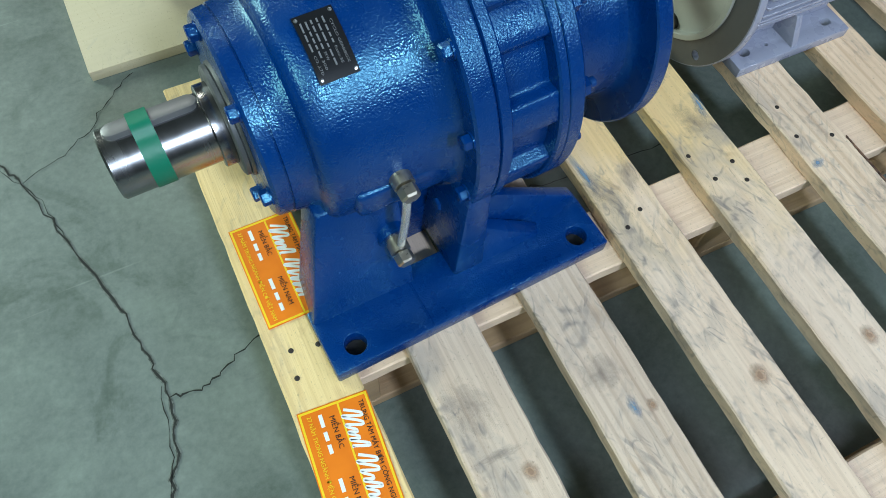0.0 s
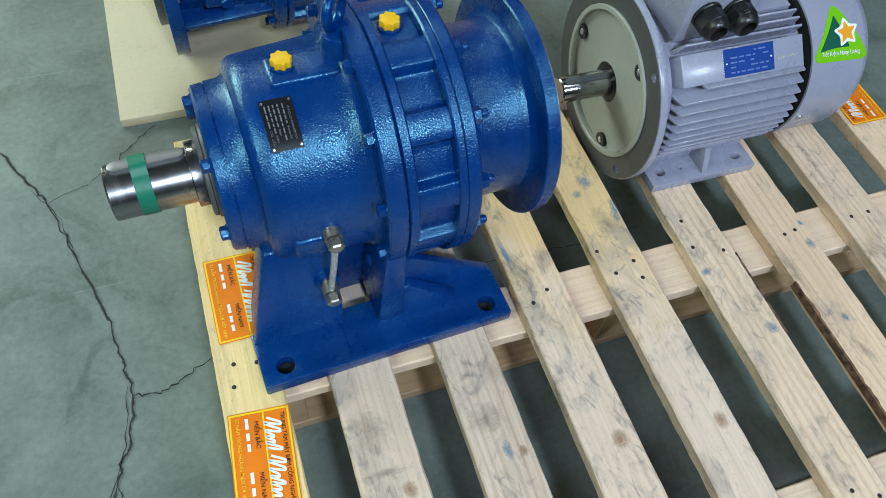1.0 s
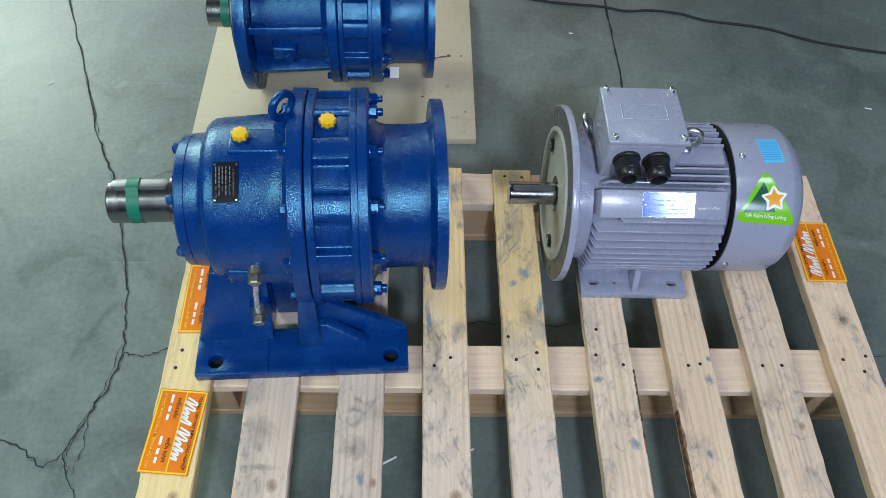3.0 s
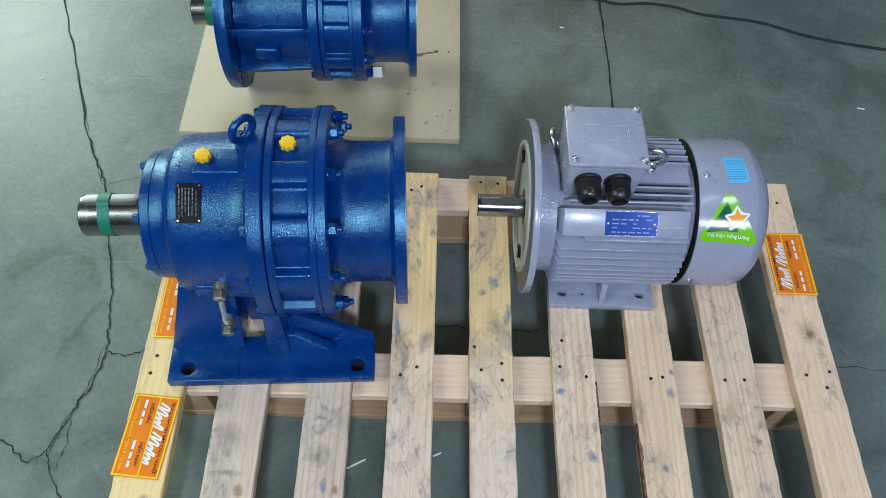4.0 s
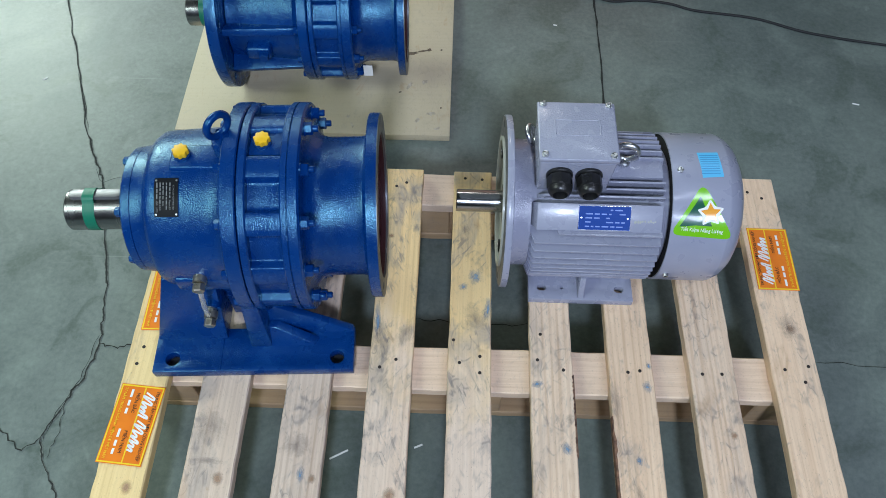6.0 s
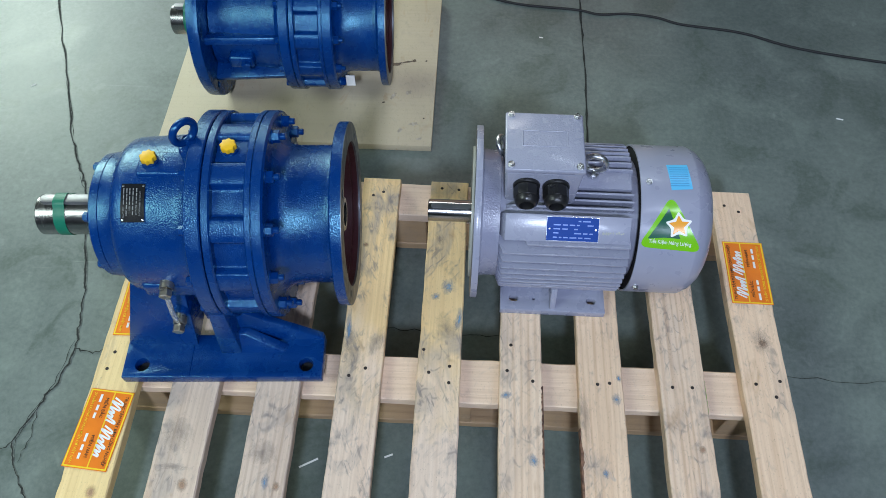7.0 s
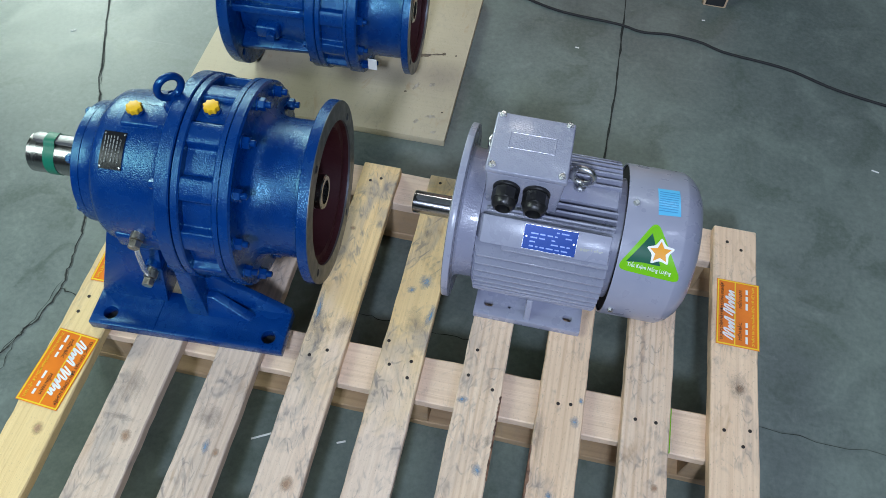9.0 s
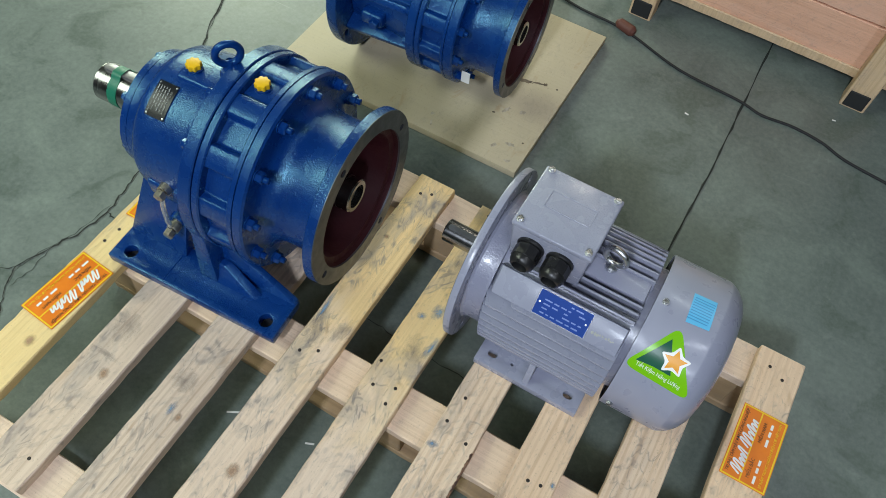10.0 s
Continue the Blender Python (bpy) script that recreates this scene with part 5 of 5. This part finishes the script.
    for k in range(9):
        u = 0.0485 + 0.004 * k + rq.uniform(-0.001, 0.001)
        w, hgt, v = rq.uniform(0.0012, 0.0026), rq.uniform(0.0012, 0.0030), -0.004 + rq.uniform(-0.0018, 0.0018)
        pts = [(u + w * rq.uniform(0.5, 1.1) * math.cos(t), v + hgt * rq.uniform(0.5, 1.1) * math.sin(t)) for t in [2 * math.pi * i / 9 for i in range(9)]]
        part("paint_scuff", plate(pts, [], 0.0012, Matrix.Translation((0, 0, -0.0004))), M_CREAM, rp, "pale scuff in the grey enamel", None, 0)
    # terminal box
    tb = part("terminal_box", solid([(-0.098, -0.052, 0.235), (0.010, -0.052, 0.235), (0.010, 0.048, 0.235), (-0.098, 0.048, 0.235),
                                     (-0.101, -0.0575, 0.313), (0.014, -0.0575, 0.313), (0.014, 0.0515, 0.313), (-0.101, 0.0515, 0.313)], HEXA, 0.004, None, 3), M_GREY_ROUGH, g, "grey cast terminal box")
    lid = part("box_lid", box(-0.103, 0.016, -0.0595, 0.0535, 0.3135, 0.3225, 0.0028, 3), M_GREY_ROUGH, tb, "grey cast lid with a raised frame")
    bm = bmesh.new()
    for x0, x1, y0, y1 in ((-0.076, -0.010, 0.016, 0.0178), (-0.076, -0.010, -0.0138, -0.012), (-0.0778, -0.076, -0.0138, 0.0178), (-0.010, -0.0082, -0.0138, 0.0178)):
        box(x0, x1, y0, y1, 0.3215, 0.3232, 0.0004, 1, bm)
    part("raised_frame", bm, M_GREY_ROUGH, lid)
    screw = finish(hex_bolt(0.0045, 0.004), "screw", M_ZINC)
    for sx in (-0.094, 0.007):
        for sy in (-0.0510, 0.0475):
            part("screw", screw, M_ZINC, lid, "zinc lid screw", pose(sx, sy, 0.3222, 0, -90, 0))
    part("box_neck", box(-0.088, 0.002, -0.034, 0.044, 0.20, 0.2355, 0.004, 2), M_GREY_ROUGH, tb)
    for gx in (-0.068, -0.0235):
        gm = Matrix.Translation((gx, -0.051, 0.281)) @ pose(0, 0, 0, 0, 0, -90) @ Matrix.Rotation(radians(6), 4, 'Y')
        bm = lathe([(-0.004, 0), (-0.004, 0.0205), (0.007, 0.0205), (0.0085, 0.019), (0.0085, 0.0165), (0.011, 0.0165)], 32, None, gm)
        gl = part("cable_gland", bm, M_BLACK, tb, "black plastic cable gland")
        bm = lathe([(0.0105, 0.015), (0.0105, 0.0195), (0.0275, 0.0195), (0.029, 0.018)], 8, None, gm)
        lathe([(0.029, 0.0185), (0.034, 0.0175), (0.039, 0.0145), (0.0405, 0.0115), (0.036, 0.0105), (0.022, 0.0105), (0.022, 0)], 28, bm, gm)
        part("gland_nut", bm, M_BLACK, gl)
    part("lifting_eye", eye_bolt(0.0165, 0.0048, 0.010), M_ZINC, g, "galvanised lifting eye", pose(0.040, -0.004, A + 0.1212, 0, 0, -12))
    part("lifting_eye", eye_bolt(0.0150, 0.0045, 0.012), M_ZINC, g, "galvanised lifting eye", pose(-0.088, 0.060, A + 0.082, -30, 0, 84))
    # fan cowl
    cowl = [(0.114, 0.1225), (0.114, 0.1255), (0.203, 0.1255), (0.206, 0.1245), (0.217, 0.1190), (0.227, 0.1090), (0.234, 0.0970), (0.2370, 0.086), (0.2378, 0.0)]
    cw = part("fan_cowl", lathe(cowl, 96, None, U), M_GREY_SHEET, g, "grey sheet-metal fan cowl")
    # black disc painted as the shade in the gap behind the cowl
    part("shadow_gap", lathe([(0.1165, 0.1235), (0.1165, 0.06)], 72, None, U), M_DARK, cw, "black disc for the shade behind the cowl edge")
    bm = bmesh.new()
    for rr in (0.02, 0.035, 0.05, 0.065):
        lathe([(0.2378, rr), (0.2400, rr), (0.2400, rr + 0.006), (0.2378, rr + 0.006)], 48, bm, U)
    part("grille", bm, M_GREY, cw, "ring grille at the cowl's end")
    cs = finish(hex_bolt(0.0042, 0.0035), "screw", M_ZINC)
    for a in (8, 98, 188, 278):
        part("screw", cs, M_ZINC, cw, "zinc cowl screw", U @ turned(radians(a)) @ Matrix.Translation((0.127, 0, 0.1254)) @ pose(0, 0, 0, 0, -90, 0))

    def on_cowl(name, pts, material, parent, lift, label=""):
        """A thin film on the cowl: (x, arc) outline, arc in metres from the top towards the front."""
        own = bmesh.new()
        vs = [own.verts.new((x, s, 0)) for x, s in pts]
        ed = [own.edges.new((vs[i], vs[(i + 1) % len(vs)])) for i in range(len(vs))]
        bmesh.ops.triangle_fill(own, use_beauty=True, use_dissolve=False, edges=ed)
        for k in range(10):
            s0 = min(v.co.y for v in own.verts) + (max(v.co.y for v in own.verts) - min(v.co.y for v in own.verts)) * (k + 0.5) / 10
            bmesh.ops.bisect_plane(own, geom=own.verts[:] + own.edges[:] + own.faces[:], plane_co=(0, s0, 0), plane_no=(0, 1, 0))
        geo = bmesh.ops.extrude_face_region(own, geom=own.faces[:])
        up = [q for q in geo["geom"] if isinstance(q, bmesh.types.BMVert)]
        top = set(up)
        for v in own.verts:
            R = 0.1255 + (lift if v in top else 0.0)
            a = v.co.y / 0.1255
            v.co = (v.co.x, -R * math.sin(a), A + R * math.cos(a))
        return part(name, own, material, parent, label)

    def rounded(pts, r, n=6):
        out = []
        for i, p in enumerate(pts):
            p0, p1, p2 = Vector(pts[i - 1]), Vector(p), Vector(pts[(i + 1) % len(pts)])
            a, b = p1 + (p0 - p1).normalized() * r, p1 + (p2 - p1).normalized() * r
            for k in range(n + 1):
                t = k / n
                q = a * (1 - t) ** 2 + p1 * 2 * t * (1 - t) + b * t * t
                out.append((q.x, q.y))
        return out
    tri = on_cowl("energy_label", rounded([(0.160, 0.038), (0.112, 0.122), (0.214, 0.128)], 0.018), M_LIME, cw, 0.0004, "glossy lime green triangular label with star")
    on_cowl("label_field", [(0.1565, 0.060), (0.1265, 0.1080), (0.1520, 0.1055), (0.1770, 0.1065)], M_FOREST, tri, 0.0007, "dark green field")

    def star(R, r, cx, cs_, rot):
        return [(cx + (R if i % 2 == 0 else r) * math.cos(rot + i * math.pi / 5), cs_ + (R if i % 2 == 0 else r) * math.sin(rot + i * math.pi / 5)) for i in range(10)]
    on_cowl("star_edge", rounded(star(0.0225, 0.0125, 0.173, 0.086, radians(-95)), 0.004, 3), M_WHITE, tri, 0.0009, "white star outline")
    on_cowl("star", star(0.0165, 0.008, 0.173, 0.086, radians(-95)), M_STAR, tri, 0.0012, "orange star")
    txt = letters("label_words", "Tiết Kiệm Năng Lượng", 0.0062, M_WHITE, tri, Matrix.Identity(4), "white lettering", 0.066)
    for v in txt.data.vertices:
        x, s_, h = 0.162 + v.co.x, 0.1135 - v.co.y + v.co.x * 0.05, v.co.z
        a, R = s_ / 0.1255, 0.1263 + h
        v.co = (x, -R * math.sin(a), A + R * math.cos(a))
    bl = on_cowl("blue_label", [(0.157, -0.018), (0.190, -0.020), (0.194, 0.027), (0.161, 0.030)], M_SKY, cw, 0.0004, "sky blue rectangular label")
    for k in range(9):
        s0 = -0.0125 + k * 0.0043
        on_cowl("label_bar", [(0.1600, s0), (0.1890, s0 - 0.0012), (0.1890, s0 + 0.0002), (0.1600, s0 + 0.0014)], M_PALE_LINE, bl, 0.0006)
    # feet
    for s in (-1, 1):
        flip = Matrix.Diagonal((1, s, 1, 1))
        outer = [(-0.0895, -0.127), (0.0945, -0.127), (0.0945, -0.062), (-0.0895, -0.062)]
        slot = lambda x, y: [(x + (0.002 if abs(a) < 1.58 else -0.002) + 0.006 * math.cos(a), y + 0.006 * math.sin(a)) for a in [2 * math.pi * i / 18 - math.pi for i in range(18)]]
        ft = plate(outer, [slot(-0.066, -0.104), slot(0.071, -0.104), ring_pts(-0.030, -0.104, 0.0026, 10)], 0.0155, None, None, 0.0012)
        box(-0.086, 0.091, -0.083, -0.068, 0.014, 0.07, 0.002, 1, ft)
        solid([(-0.003, -0.124, 0.015), (0.007, -0.124, 0.015), (0.007, -0.075, 0.015), (-0.003, -0.075, 0.015), (-0.003, -0.108, 0.056), (0.007, -0.108, 0.056), (0.007, -0.075, 0.06), (-0.003, -0.075, 0.06)], HEXA, 0.001, ft)
        bmesh.ops.transform(ft, matrix=flip, verts=ft.verts)
        part("foot", ft, M_GREY, g, "grey cast foot with bolt slots")
    return g


electric_motor(pose(0.190, 0.2665, 0.1505, 0, 0, -1.6))

# ---- cable on the floor ----
CABLE = [(-1.2, 1.75, 0.0042), (-0.7, 1.42, 0.0042), (-0.3, 1.27, 0.0042), (-0.143, 1.222, 0.0042), (0.0, 1.205, 0.0042), (0.165, 1.146, 0.0042), (0.325, 1.125, 0.0042), (0.387, 1.108, 0.0042), (0.461, 1.112, 0.0042), (0.535, 1.10, 0.0042), (0.60, 1.074, 0.0042), (0.746, 1.047, 0.0042), (0.88, 0.993, 0.0042), (1.10, 0.945, 0.0042), (1.6, 0.86, 0.0042), (2.6, 0.9, 0.0042)]
cable = tagged(part("power_cable", tube(spline(CABLE, 8), 0.0033, 12), M_RUBBER, None, "black rubber power cable lying on the concrete floor"), "", "cable")
part("connector", lathe([(-0.028, 0), (-0.028, 0.007), (-0.02, 0.013), (0.02, 0.014), (0.028, 0.008), (0.028, 0)], 24, None, pose(0.0, 1.205, 0.014, 0, 0, -18)), M_PLUG, cable, "red-brown plug connector")

# ---- packing crate behind ----
crate = thing("packing_crate", pose(0.572, 1.250, 0, 0, 0, -2.5), "pinkish wooden packing crate on posts with black end plates", "crate")
for px in (0.0, -0.56):
    post = part("post", box(px - 0.030, px + 0.030, 0.0, 0.05, 0.0, 0.75, 0.002), M_POST, crate, "pine corner post")
    part("end_plate", box(px - 0.024, px + 0.024, -0.003, 0.0, 0.006, 0.052, 0.002), M_RUBBER, post, "black plastic end plate")
for k, (z0, z1) in enumerate(((0.052, 0.19), (0.194, 0.35), (0.354, 0.485), (0.489, 0.62), (0.624, 0.75))):
    part("board", plank(-0.66, 0.085, 0.052, 0.07, z0, z1, 0, 200 + k), M_PINKPLY, crate)
    part("side_board", box(-0.66, -0.642, 0.0705, 0.68, z0, z1, 0.001), M_PINKPLY, crate)
    part("side_board", box(0.067, 0.085, 0.0705, 0.68, z0, z1, 0.001), M_PINKPLY, crate)
part("bottom", box(-0.64, 0.066, 0.0705, 0.68, 0.056, 0.07, 0.001), M_PINKPLY, crate)
part("lid", box(-0.66, 0.085, 0.05, 0.69, 0.7505, 0.765, 0.001), M_PINKPLY, crate)
part("bottom_strip", plank(-0.66, 0.085, 0.0455, 0.0515, 0.050, 0.076, 0, 230), M_POST, crate, "orange-brown pine strip along the lower edge")
part("corner_strip", box(0.0855, 0.0885, 0.05, 0.075, 0.053, 0.75, 0.0005), M_ZINC, crate, "bluish metal corner strip")
